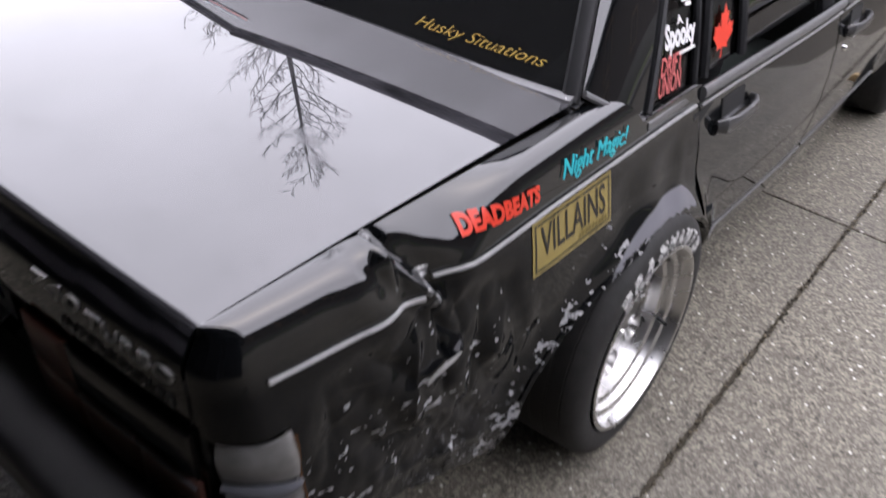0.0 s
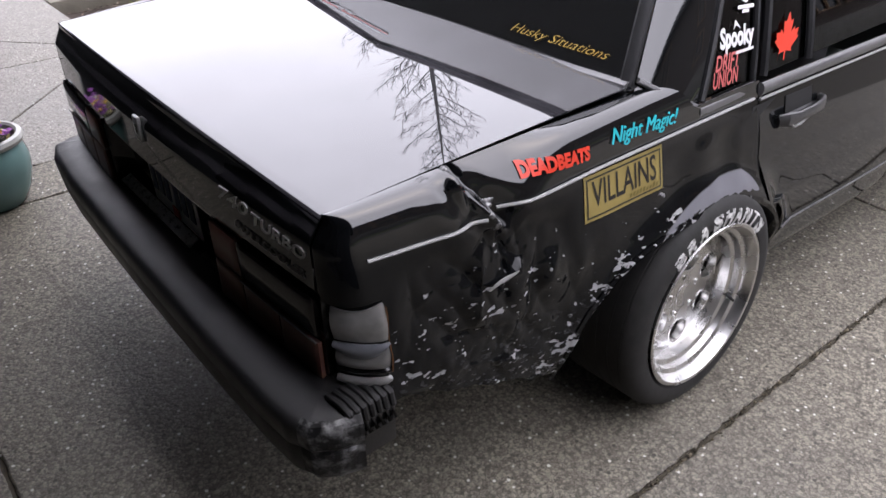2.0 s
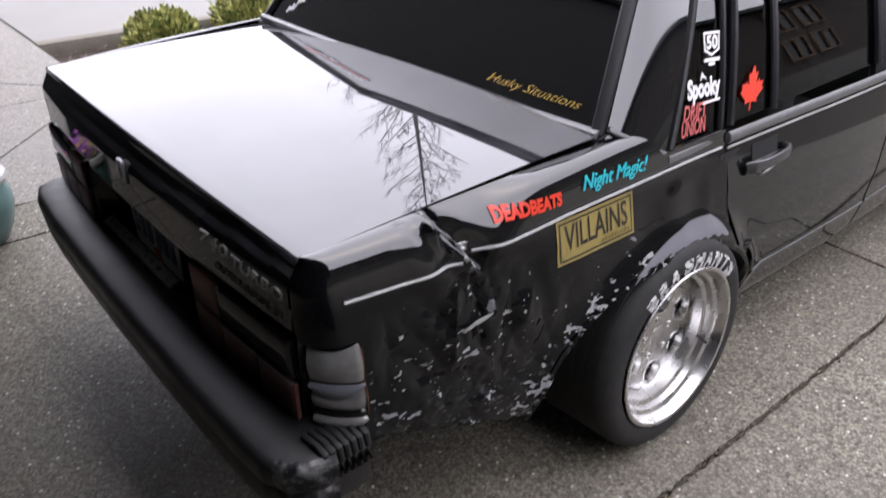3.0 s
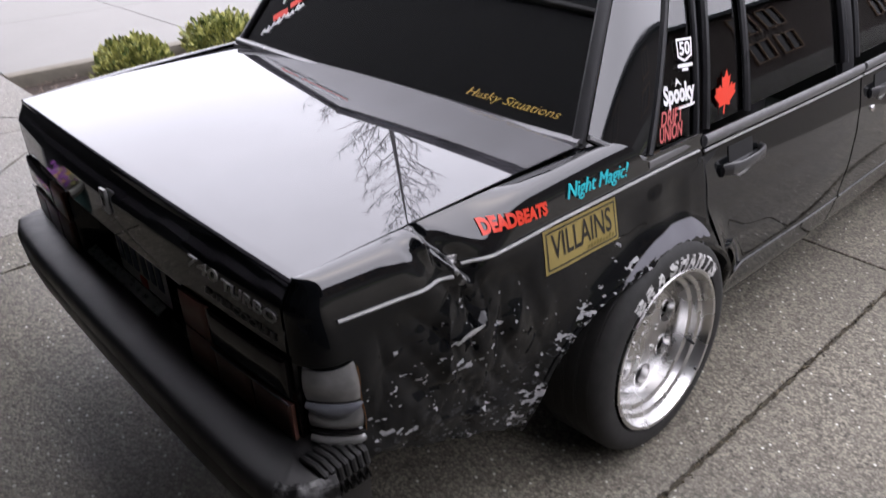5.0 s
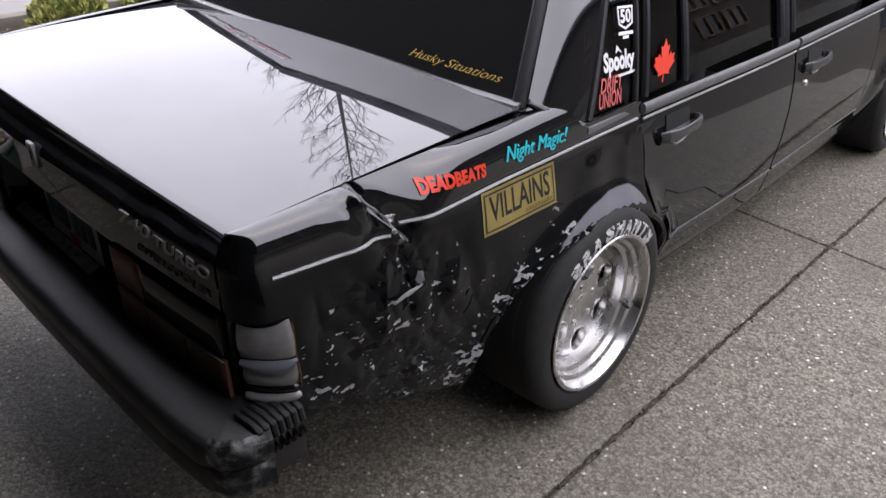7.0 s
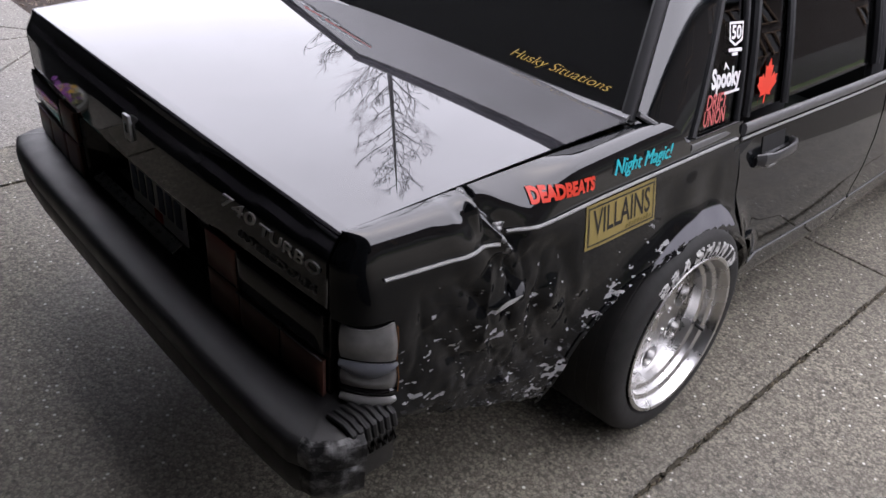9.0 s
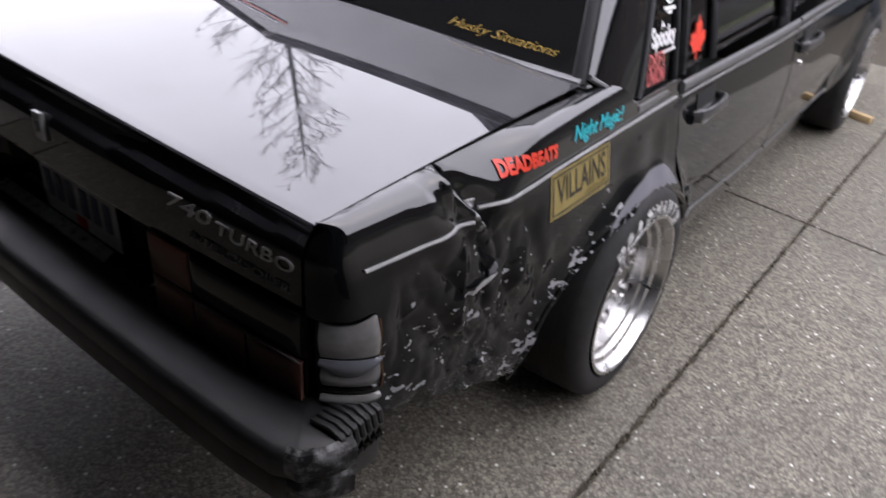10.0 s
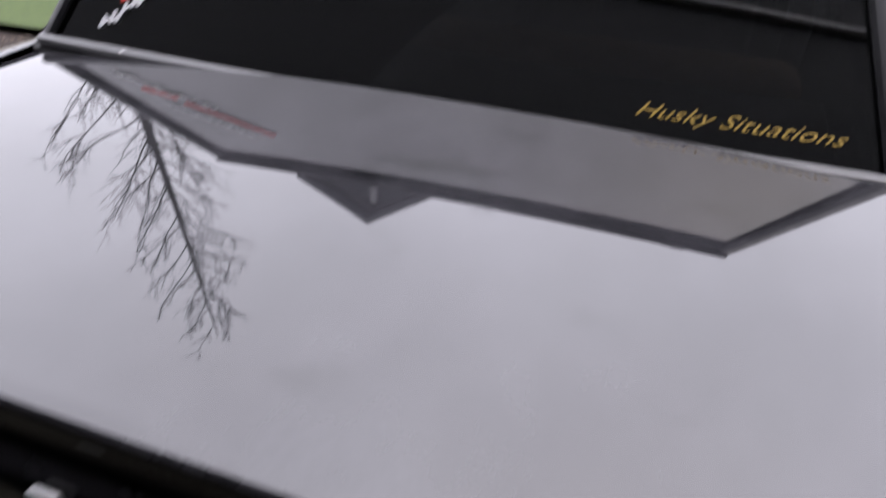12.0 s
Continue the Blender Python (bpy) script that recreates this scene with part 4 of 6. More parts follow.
for k in (1, -1):
    door(k, 1.222, 2.232, True)
    door(k, 2.245, 3.20, False)
    part("sill", tube([wide((0.795 + plan(y), y, 0.20), k) for y in steps(1.47, 3.22, 10)], 0.03, 8, squash=(0.9, 1)), m_trim, car)
    part("pillar_post", tube(along((2.225, 0.82), (2.285, 1.30), -0.012, k, 8), 0.03, 8, squash=(1.2, 0.7)), m_trim, car)
    # near-black sheet behind the doors paints the shade in their gaps
    part("door_gap_shade", grid(lambda y, z: wide((side(2.2, z) - 0.025, y, z), k), [1.2, 1.7, 2.24, 2.7, 3.25], steps(0.21, 0.81, 3), flip=k < 0), m_gap_shade, car)

# front end
F_Y = 4.55


def fender_front(s, v, k):
    y = 3.206 + (F_Y - 3.206) * s
    cy = ARCH_Y + WHEELBASE
    kk = 1 - ((y - cy) / 0.36) ** 2
    lo = 0.24 if y < cy else 0.34
    if kk > 0:
        lo = max(lo, 0.27 + 0.345 * math.sqrt(kk))
    top = BELT + 0.02 - 0.10 * s
    if v <= 1:
        z = lo + (top - lo) * v
        return wide((side(y, min(z, BELT)), y, z), k)
    return wide((side(y, BELT) - 0.10 * (v - 1), y, top + 0.05 * math.sin((v - 1) * math.pi / 2)), k)


for k in (1, -1):
    bm = grid(lambda s, v: fender_front(s, v, k), steps(0, 1, 90), steps(0, 1, 16) + steps(1.2, 2, 5), flip=k < 0)
    part("front_fender", thicken(bm, 0.003), m_paint, car)
    part("wheel_housing", grid(lambda a, x: Vector((k * x, ARCH_Y + WHEELBASE - 0.37 * math.cos(radians(a)), 0.27 + 0.355 * math.sin(radians(a)))), steps(-8, 188, 24), steps(0.45, 0.84, 3)), m_dark, car)
bm = grid(lambda u, s: Vector((u * (0.79 - 0.05 * s), 3.30 + (F_Y - 3.30) * s, 0.90 - 0.11 * s + 0.03 * (1 - u * u))), steps(-1, 1, 20), steps(0, 1, 14))
part("hood", thicken(bm, 0.006), m_paint, car)
part("nose", block(-0.80, 0.80, F_Y - 0.06, F_Y + 0.02, 0.34, 0.80, 0.03), m_paint, car)
part("grille", block(-0.33, 0.33, F_Y + 0.02, F_Y + 0.045, 0.55, 0.74, 0.01), m_trim, car)
for k in (1, -1):
    part("headlight", block(min(0.36 * k, 0.70 * k), max(0.36 * k, 0.70 * k), F_Y + 0.015, F_Y + 0.04, 0.56, 0.73, 0.015), m_reflector, car)
part("front_bumper", block(-0.85, 0.85, F_Y, F_Y + 0.16, 0.34, 0.52, 0.04), m_bumper, car)
bm = grid(lambda u, f: Vector((u * (0.72 - 0.10 * f), 3.36 - 0.66 * f - 0.05 * u * u, 0.91 + 0.425 * f)), steps(-1, 1, 14), steps(0, 1, 8), flip=True)
part("windscreen", thicken(bm, 0.004), g_front, car)
for k in (1, -1):
    part("front_pillar", tube([wide((0.735, 3.31, 0.90), k), wide((0.63, 2.66, 1.33), k)], 0.028, 8), m_paint, car)

# interior
part("cabin_floor", block(-0.80, 0.80, 0.86, 3.25, 0.20, 0.26), m_dark, car)
part("bulkhead", block(-0.78, 0.78, 3.22, 3.3, 0.26, 0.90, 0.02), m_dark, car)
shelf = part("parcel_shelf", block(-0.72, 0.72, 0.80, 1.22, 0.885, 0.915, 0.008), m_dark, car)
for n in range(9):
    part("vent_slat", block(-0.62 + 0.026 * n, -0.606 + 0.026 * n, 0.96, 1.16, 0.917, 0.926, 0.002), m_cover, shelf)
m_brown_cloth = Mat("brown seat cloth", (0.26, 0.17, 0.11), 0.9)
m_brown_cloth.bump(m_brown_cloth.noise(300.0), 0.3, 0.002)
part("rear_seat_back", block(-0.68, 0.68, 1.20, 1.36, 0.40, 0.96, 0.05, seg=4), m_brown_cloth, car, "brown cloth rear seat back")
for k in (1, -1):
    part("front_seat_back", block(k * 0.36 - 0.24, k * 0.36 + 0.24, 2.08, 2.22, 0.40, 1.00, 0.05, seg=4), m_seat, car)
    part("headrest", block(k * 0.36 - 0.13, k * 0.36 + 0.13, 2.10, 2.19, 1.02, 1.18, 0.03, seg=4), m_seat, car)
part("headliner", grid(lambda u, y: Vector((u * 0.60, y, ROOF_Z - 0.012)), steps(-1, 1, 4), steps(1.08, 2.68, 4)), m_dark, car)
part("steering_wheel", lathe([(0.17 + 0.014 * math.cos(a), 0.014 * math.sin(a)) for a in steps(0, math.tau * 7 / 8, 7)], 32, place=lambda r, h, a: (-0.36 + r * math.cos(a), 2.78 - h, 0.86 + r * math.sin(a)), close=True), m_trim, car)
# belt strips on the fender, broken by the fold
def strip(y0, y1, k):
    return tube([wide((side(y, BELT) - (dent(y, BELT) if k > 0 else 0) + 0.005, y, BELT - 0.010 + 0.014 * ease(y, 0.2, 0.65)), k) for y in steps(y0, y1, 40)], 0.0038, 6)


part("belt_strip", strip(0.046, 0.300, 1), m_silver, car, "pale strip along the fender's belt line")
part("belt_strip", strip(0.345, 1.20, 1), m_silver, car)
part("belt_strip", strip(0.052, 1.20, -1), m_silver, car)


# ---- wheels ----
CAMBER = 2.5


def wheel(label, centre, k, width, steer=0.0):
    """A wheel that faces +x: tyre, deep dish rim, centre with round holes."""
    w = thing("wheel", label, "wheel", (0, 0, 0), "wheels of the car")
    h = width / 2
    R, r = TYRE_R, 0.228
    prof = [(r - 0.012, h - 0.03), (r + 0.004, h - 0.012), (r + 0.018, h + 0.000), (r + 0.04, h + 0.003), (R - 0.024, h - 0.002), (R - 0.010, h - 0.012), (R - 0.002, h - 0.028)]
    ribs = []
    for g in steps(h - 0.04, -h + 0.04, 5):
        ribs += [(R, g + 0.003), (R - 0.0012, g + 0.0015), (R - 0.0012, g - 0.0015), (R, g - 0.003)]
    prof = prof + ribs + [(rr, -hh) for rr, hh in reversed(prof)]
    part("tyre", lathe(prof, 96, close=True), m_tyre, w, "worn black tyre")
    lip = [(0.228, h - 0.016), (0.235, h - 0.006), (0.237, h + 0.003), (0.233, h + 0.006), (0.226, h + 0.004), (0.223, h - 0.004), (0.217, h - 0.012), (0.214, h - 0.026), (0.206, h - 0.030), (0.203, h - 0.032), (0.198, h - 0.048), (0.188, h - 0.051), (0.185, h - 0.053), (0.180, h - 0.072), (0.176, h - 0.084), (0.17, h - 0.12), (0.21, -h + 0.03), (0.228, -h + 0.01)]
    rim = part("rim", lathe(lip, 96), m_alloy, w, "polished deep dish alloy rim")
    holes = [(math.radians(26 + 60 * n), 0.114) for n in range(6)]
    HR, n_a, radii = 0.036, 180, steps(0.030, 0.176, 30)

    def disc_h(rad):
        return h - 0.086 + 0.012 * ease(0.17 - rad, 0.0, 0.03)

    def hole_at(p):
        for a, rr in holes:
            c = Vector((rr * math.cos(a), rr * math.sin(a)))
            if (p - c).length < HR:
                return c
        return None

    bm = bmesh.new()
    flat = [[Vector((rad * math.cos(i * math.tau / n_a), rad * math.sin(i * math.tau / n_a))) for i in range(n_a)] for rad in radii]
    vs = []
    for row in flat:
        line = []
        for p in row:
            c = hole_at(p)
            if c is not None and (p - c).length > HR * 0.75:
                p = c + (p - c).normalized() * HR
            line.append(bm.verts.new((disc_h(p.length), p.x, p.y)))
        vs.append(line)
    for i in range(len(radii) - 1):
        for j in range(n_a):
            n = (j + 1) % n_a
            if hole_at((flat[i][j] + flat[i + 1][j] + flat[i + 1][n] + flat[i][n]) / 4) is None:
                bm.faces.new((vs[i][j], vs[i + 1][j], vs[i + 1][n], vs[i][n]))
    for v in [v for v in bm.verts if not v.link_faces]:
        bm.verts.remove(v)
    bmesh.ops.recalc_face_normals(bm, faces=bm.faces[:])
    part("disc", bm, m_alloy, rim, "alloy centre with round holes")
    for a, rr in holes:
        c = Vector((rr * math.cos(a), rr * math.sin(a)))
        d = disc_h(rr)
        part("hole_wall", lathe([(HR + 0.003, d - 0.001), (HR + 0.002, d + 0.003), (HR - 0.001, d + 0.002), (HR - 0.004, d - 0.008), (HR - 0.006, d - 0.018)], 28, place=lambda r2, hh, b: (hh, c.x + r2 * math.cos(b), c.y + r2 * math.sin(b))), m_alloy, rim)
    part("hub_cap", lathe([(0.034, disc_h(0.03) - 0.001), (0.033, disc_h(0.03) + 0.002), (0.028, disc_h(0.03) + 0.003), (0.0005, disc_h(0.03) + 0.003)], 24), m_alloy, rim)
    part("brake_disc", lathe([(0.0, h - 0.15), (0.15, h - 0.15), (0.15, h - 0.17)], 40), m_dark, w)
    for n in range(5):
        a = math.radians(22 + 72 * n)
        part("lug_nut", lathe([(0.0, disc_h(0.055) + 0.006), (0.008, disc_h(0.055) + 0.005), (0.010, disc_h(0.055))], 8, place=lambda r2, hh, b: (hh, 0.056 * math.cos(a) + r2 * math.cos(b), 0.056 * math.sin(a) + r2 * math.sin(b))), m_alloy, rim)
    a = math.radians(-22)
    part("valve", tube([(h - 0.042, 0.198 * math.cos(a), 0.198 * math.sin(a)), (h - 0.026, 0.186 * math.cos(a), 0.186 * math.sin(a)), (h - 0.012, 0.174 * math.cos(a), 0.174 * math.sin(a))], [0.006, 0.005, 0.004], 8), m_trim, rim)
    grown = Matrix.Diagonal((1, 1.03, 1.03, 1))
    w.matrix_world = Matrix.Translation(centre) @ pose(0, 0, 0, 0, 0, steer + (180 if k < 0 else 0)) @ pose(0, 0, 0, 0, -CAMBER, 0) @ grown
    return w


HX, TYRE_W = 0.816, 0.275
rear_wheel = wheel("wide tyre with white lettering on a polished deep dish rim", (HX, HUB_Y, HUB_Z), 1, TYRE_W)
wheel("wide tyre on a polished alloy rim, under the fender", (-HX, HUB_Y, HUB_Z), -1, TYRE_W)
wheel("steered tyre on a polished alloy rim, beside a wooden chock", (0.835, HUB_Y + WHEELBASE + 0.03, HUB_Z), 1, 0.25, 1)
wheel("tyre on a polished alloy rim, under the front fender", (-0.80, HUB_Y + WHEELBASE + 0.03, HUB_Z), -1, 0.25, 1)

# hand painted lettering on the tyre's upper wall
random.seed(11)
for n, char in enumerate("BRASHANTS"):
    mid = 127 - 10.4 * n - (2.5 if n > 2 else 0)
    bm, w = letters(char, 1.0, bold=0.06)
    high = max(v.co.y for v in bm.verts)
    for _ in range(2):
        bmesh.ops.triangulate(bm, faces=bm.faces[:])
        bmesh.ops.subdivide_edges(bm, edges=[e for e in bm.edges if e.calc_length() > 0.2], cuts=1)
    lean, grow = random.uniform(-1.2, 1.2), random.uniform(0.92, 1.05)

    def lay(u, v):
        r = 0.239 + 0.051 * grow * v / high
        a = radians(mid - (u / w - 0.5) * 8.8 - lean * v)
        bulge = curve_at([(0.228, -0.005), (0.246, 0.0005), (0.268, 0.003), (0.281, -0.002), (0.30, -0.03)], r)
        return Vector((TYRE_W / 2 + bulge + 0.0014, r * math.cos(a), r * math.sin(a)))

    part("lettering", laid(bm, lay), m_white, rear_wheel, "rubbed white hand lettering")

# ---- ground ----


def slab_of(corners, gap=0.006):
    """A slab with a convex outline, given anticlockwise, drawn in by half a joint, with crumbled edges near the car."""
    pts = [Vector(p) for p in corners]
    n = len(pts)
    lines = []
    for i in range(n):
        d = (pts[(i + 1) % n] - pts[i]).normalized()
        lines.append((pts[i] + Vector((-d.y, d.x)) * gap, d))
    inner = []
    for i in range(n):
        (p, d), (q, e) = lines[i - 1], lines[i]
        inner.append(p + d * ((q - p).cross(e) / d.cross(e)))
    rim = []
    for i in range(n):
        a, b = inner[i], inner[(i + 1) % n]
        d = (b - a).normalized()
        side_way = Vector((-d.y, d.x))
        t, length = 0.0, (b - a).length
        while t < length:
            p = a + d * t
            near = abs(p.x) < 4.2 and -1.5 < p.y < 6
            rough = 0.0035 * noise.noise((p.x * 22.0, p.y * 22.0, 4.0)) + 0.002 * noise.noise((p.x * 70.0, p.y * 70.0, 8.0)) if near and t > 0 else 0.0
            if abs(d.y) > 0.9:
                rough = 1.7 * rough + 0.001 + (0.0035 * noise.noise((p.x * 60.0, p.y * 130.0, 2.0)) if near and t > 0 else 0)
            rim.append(p + side_way * max(rough, -0.005))
            t += (0.009 if abs(p.x - 1.12) < 0.15 and p.y < 4 else 0.02) if near else 1.0
    bm = bmesh.new()
    mid = sum(inner, Vector((0, 0))) / n
    def drawn(p, k):
        return p + (mid - p).normalized() * k
    rings = [[bm.verts.new((*drawn(p, k), FLOOR + z)) for p in rim] for k, z in ((0.006, 0.0), (0.001, -0.003), (0.0, -0.045))]
    bm.faces.new(rings[0])
    m = len(rim)
    for a, b in zip(rings, rings[1:]):
        for i in range(m):
            bm.faces.new((a[i], b[i], b[(i + 1) % m], a[(i + 1) % m]))
    bmesh.ops.recalc_face_normals(bm, faces=bm.faces[:])
    return bm


def joint_x(x, y):
    """The long joint beside the car runs a little askew."""
    return 1.07 + 0.028 * y if x == 1.112 else x


def joint_y(x, y):
    """The joint across the driveway beside the car is askew too."""
    return 2.64 - 0.083 * x if y == 2.41 else y


def slab_piece(x0, x1, y0, y1):
    return slab_of([(joint_x(x, y), joint_y(joint_x(x, y), y)) for x, y in ((x0, y0), (x1, y0), (x1, y1), (x0, y1))])


bm = grid(lambda x, y: Vector((x, y, FLOOR - 0.14)), steps(-400, 400, 8), steps(-400, 400, 8), flip=True)
ground = solid("ground", bm, m_joint, "dark earth under the concrete slabs", "ground", "structure", smooth=0)
xs = [-1.58, 1.112, 3.8, 6.6]
ys = [-12.6, -9.6, -6.6, -3.6, -0.6, 2.41, 5.4]
for x0, x1, y0, y1 in ((-14, 6.7, -12.6, 0.879), (-3.55, 6.7, 0.88, 5.45), (-10.4, -5.12, 0.88, 14)):
    solid("joint_filler", grid(lambda x, y: Vector((x, y, FLOOR - 0.012)), [x0, x1], [y0, y1], flip=False), m_joint, "dark filler in the joints between slabs", "joint filler", "structure", smooth=0)
driveway = thing("driveway", "exposed aggregate concrete driveway cut by dark joints", "driveway", kind="structure")
for x0, x1 in zip(xs, xs[1:]):
    for y0, y1 in zip(ys, ys[1:]):
        part("slab", slab_piece(x0, x1, y0, y1), m_slab, driveway, smooth=0)
for y0, y1 in zip(ys, ys[1:]):
    part("slab", slab_piece(-1.95, -1.58, y0, y1), m_slab, driveway, smooth=0)


# court beside the driveway, with joints that fan out from the planting bed's corner
m_court = aggregate("pale aggregate", (0.12, 0.112, 0.095), (0.31, 0.292, 0.258))
FAN = (-3.55, 0.88)
for outline in (((-1.95, 0.88), FAN, (-1.95, -0.57)), (FAN, (-3.59, -9.6), (-1.95, -9.6), (-1.95, -0.57)), (FAN, (-9, -3.97), (-9, -9.6), (-3.59, -9.6)), (FAN, (-14, 0.88), (-14, -8.4), (-9, -3.97)), ((-3.55, 0.88), (-1.95, 0.88), (-1.95, 5.4), (-3.55, 5.4))):
    part("slab", slab_of(outline), m_court, driveway, smooth=0)
random.seed(21)
bm = bmesh.new()
for _ in range(700):
    y = random.uniform(-0.6, 3.8)
    s = random.uniform(0.002, 0.0055)
    m = pose(1.07 + 0.028 * y + random.gauss(0, 0.0075), y, FLOOR - 0.002 + random.uniform(-0.006, 0.001), random.uniform(0, 90), random.uniform(0, 90), random.uniform(0, 90)) @ Matrix.Diagonal((s, s * random.uniform(0.6, 1.6), s * 0.7, 1))
    bmesh.ops.create_icosphere(bm, subdivisions=1, radius=1, matrix=m)
m_crumb = Mat("dirt crumb", (0.05, 0.04, 0.028), 0.95)
m_crumb.set("Base Color", m_crumb.mix(m_crumb.node("NewGeometry").outputs["Random Per Island"], (0.016, 0.013, 0.008), (0.13, 0.11, 0.075)))
solid("joint_dirt", bm, m_crumb, "dark dirt crumbs and moss along the joint", "dirt", "stuff", smooth=0)
pavement = thing("pavement", "pale concrete pavement with scored joints behind the planting", "pavement", kind="structure")
for x0, x1 in ((-7.4, -5.12), (-10.3, -7.4)):
    for y0, y1 in ((0.89, 2.74), (2.74, 6.0), (6.0, 9.5), (9.5, 14)):
        part("slab", slab_piece(x0, x1, y0, y1), m_walk, pavement, smooth=0)
bm = grid(lambda x, y: Vector((x, y, FLOOR - 0.006)), steps(-60, -10.9, 4), steps(-60, 60, 6), flip=True)
solid("road", bm, m_road, "grey asphalt road beyond the pavement", "road", "structure", smooth=0)
bm = grid(lambda x, y: Vector((x, y, FLOOR - 0.006)), steps(6.8, 40, 4), steps(-60, 60, 6), flip=True)
solid("road", bm, m_road, "grey asphalt road beside the driveway", "road", "structure", smooth=0)
bm = grid(lambda x, y: Vector((x, y, FLOOR - 0.03 + 0.02 * noise.noise((x, y, 0)))), steps(-4.97, -3.56, 10), steps(3.45, 9, 30), flip=True)
solid("lawn", bm, m_grass, "short winter lawn beside the driveway", "lawn", "structure")

# planter bed with kerb
solid("planting_bed", grid(lambda x, y: Vector((x, y, FLOOR - 0.10 + 0.02 * noise.noise((x * 3, y * 3, 1)))), steps(-4.98, -3.5, 20), steps(0.88, 3.45, 40), flip=True), m_mulch, "planting bed covered with dark bark mulch", "planting bed", "structure")
solid("kerb", block(-5.12, -4.98, 0.88, 9, FLOOR - 0.14, FLOOR + 0.012, 0.008), m_kerb, "weathered pale kerb along the planting bed", "kerb", "structure")
random.seed(4)
bm = bmesh.new()
for _ in range(900):
    x, y = random.uniform(-4.95, -3.55), random.uniform(0.92, 3.4)
    m = pose(x, y, FLOOR - 0.085 + 0.02 * random.random(), random.uniform(-40, 40), random.uniform(-40, 40), random.uniform(0, 360)) @ Matrix.Diagonal((random.uniform(0.015, 0.045), random.uniform(0.006, 0.014), 0.004, 1))
    bmesh.ops.create_cube(bm, size=1, matrix=m)
m_chip = Mat("bark chip", (0.06, 0.04, 0.03), 0.9)
m_chip.set("Base Color", m_chip.mix(m_chip.node("NewGeometry").outputs["Random Per Island"], (0.012, 0.008, 0.006), (0.20, 0.155, 0.12)))
solid("bark_chips", bm, m_chip, "scattered brown bark chips", "bark chips", "stuff", smooth=0)


def shrub(at, size, seed, label, leaves=1500):
    """A low clipped shrub: stems and a crown of small upright leaves."""
    rng = random.Random(seed)
    s = thing("shrub", label, "shrub", at, "shrubs in the planting bed")
    o = Vector(at)
    bm = bmesh.new()
    for _ in range(14):
        a, l = rng.uniform(0, math.tau), rng.uniform(0.5, 0.85) * size
        tip = o + Vector((math.cos(a) * l * 0.8, math.sin(a) * l * 0.8, l * rng.uniform(0.5, 0.95)))
        tube([o + Vector((0, 0, 0.0)), o.lerp(tip, 0.5) + Vector((0, 0, 0.04)), tip], [0.012, 0.008, 0.003], 5, bm=bm)
    part("stems", bm, m_bark, s)
    bm = bmesh.new()
    for _ in range(leaves):
        a, b = rng.uniform(0, math.tau), math.acos(rng.uniform(-0.15, 1))
        lump = 1 + 0.14 * math.sin(3 * a + seed) + 0.10 * math.sin(7 * a + 4 * b)
        rad = size * lump * rng.uniform(0.72, 1.05)
        p = o + Vector((math.cos(a) * math.sin(b) * rad, math.sin(a) * math.sin(b) * rad, 0.10 + math.cos(b) * rad * 0.82))
        d = (p - o).normalized().lerp(Vector((rng.gauss(0, 0.5), rng.gauss(0, 0.5), 0.9)), 0.5).normalized()
        w = d.cross(Vector((rng.gauss(0, 1), rng.gauss(0, 1), rng.gauss(0, 1)))).normalized()
        l, k = rng.uniform(0.045, 0.085), rng.uniform(0.014, 0.024)
        n = d.cross(w) * 0.006
        q = [bm.verts.new(v) for v in (p, p + d * l * 0.5 + w * k - n, p + d * l, p + d * l * 0.5 - w * k - n)]
        mid = bm.verts.new(p + d * l * 0.5 + n)
        for i in range(4):
            bm.faces.new((q[i], q[(i + 1) % 4], mid))
    part("crown", bm, m_leaf, s, "crown of small yellow green leaves", 0)


shrub((-4.38, 1.72, FLOOR - 0.10), 0.28, 1, "low round shrub with yellow green leaves on mulch", 1700)
shrub((-4.58, 2.62, FLOOR - 0.10), 0.31, 2, "low round shrub with yellow green leaves beside another", 1850)
for n in range(6):
    shrub((-10.7 + 0.04 * n, 2.2 + 0.72 * n, FLOOR), 0.19, 10 + n, "small clipped shrub in a row along the pavement", 420)
solid("planting_strip", block(-11.0, -10.35, 0.5, 9, -0.03, 0.03, 0.01), m_mulch, "dark strip of soil under a row of shrubs", "planting bed", "structure")

# ---- stickers, badges and plate ----
def shell_x(y, z):
    """The outside of the battered fender at a length and height, below and above the belt."""
    if z <= BELT:
        return side(y, z) - dent(y, z)
    lo, hi = 0.0, 1.0
    for _ in range(30):
        mid = (lo + hi) / 2
        if shoulder(y, mid)[1] < z:
            lo = mid
        else:
            hi = mid
    return shoulder(y, lo)[0] - dent(y, z)


def on_side(y0, z0, slope, off):
    """Lays writing on the fender from (y0, z0) onwards, rising by slope."""
    return lambda u, v: Vector((shell_x(y0 + u, z0 + slope * u + v) + off, y0 + u, z0 + slope * u + v))


def cut(bm, size):
    """Splits long faces so that flat outlines follow a bent surface."""
    for _ in range(7):
        bmesh.ops.triangulate(bm, faces=bm.faces[:])
        long = [e for e in bm.edges if e.calc_length() > size]
        if not long:
            break
        bmesh.ops.subdivide_edges(bm, edges=long, cuts=1)
    return bm


def fitted(text, width, height, **how):
    """Writing scaled to a width and a height of its capitals."""
    bm, w = letters(text, 1.0, **how)
    top = max(v.co.y for v in bm.verts)
    low = min(0.0, min(v.co.y for v in bm.verts))
    for v in bm.verts:
        v.co.x *= width / w
        v.co.y *= height / top
    return bm


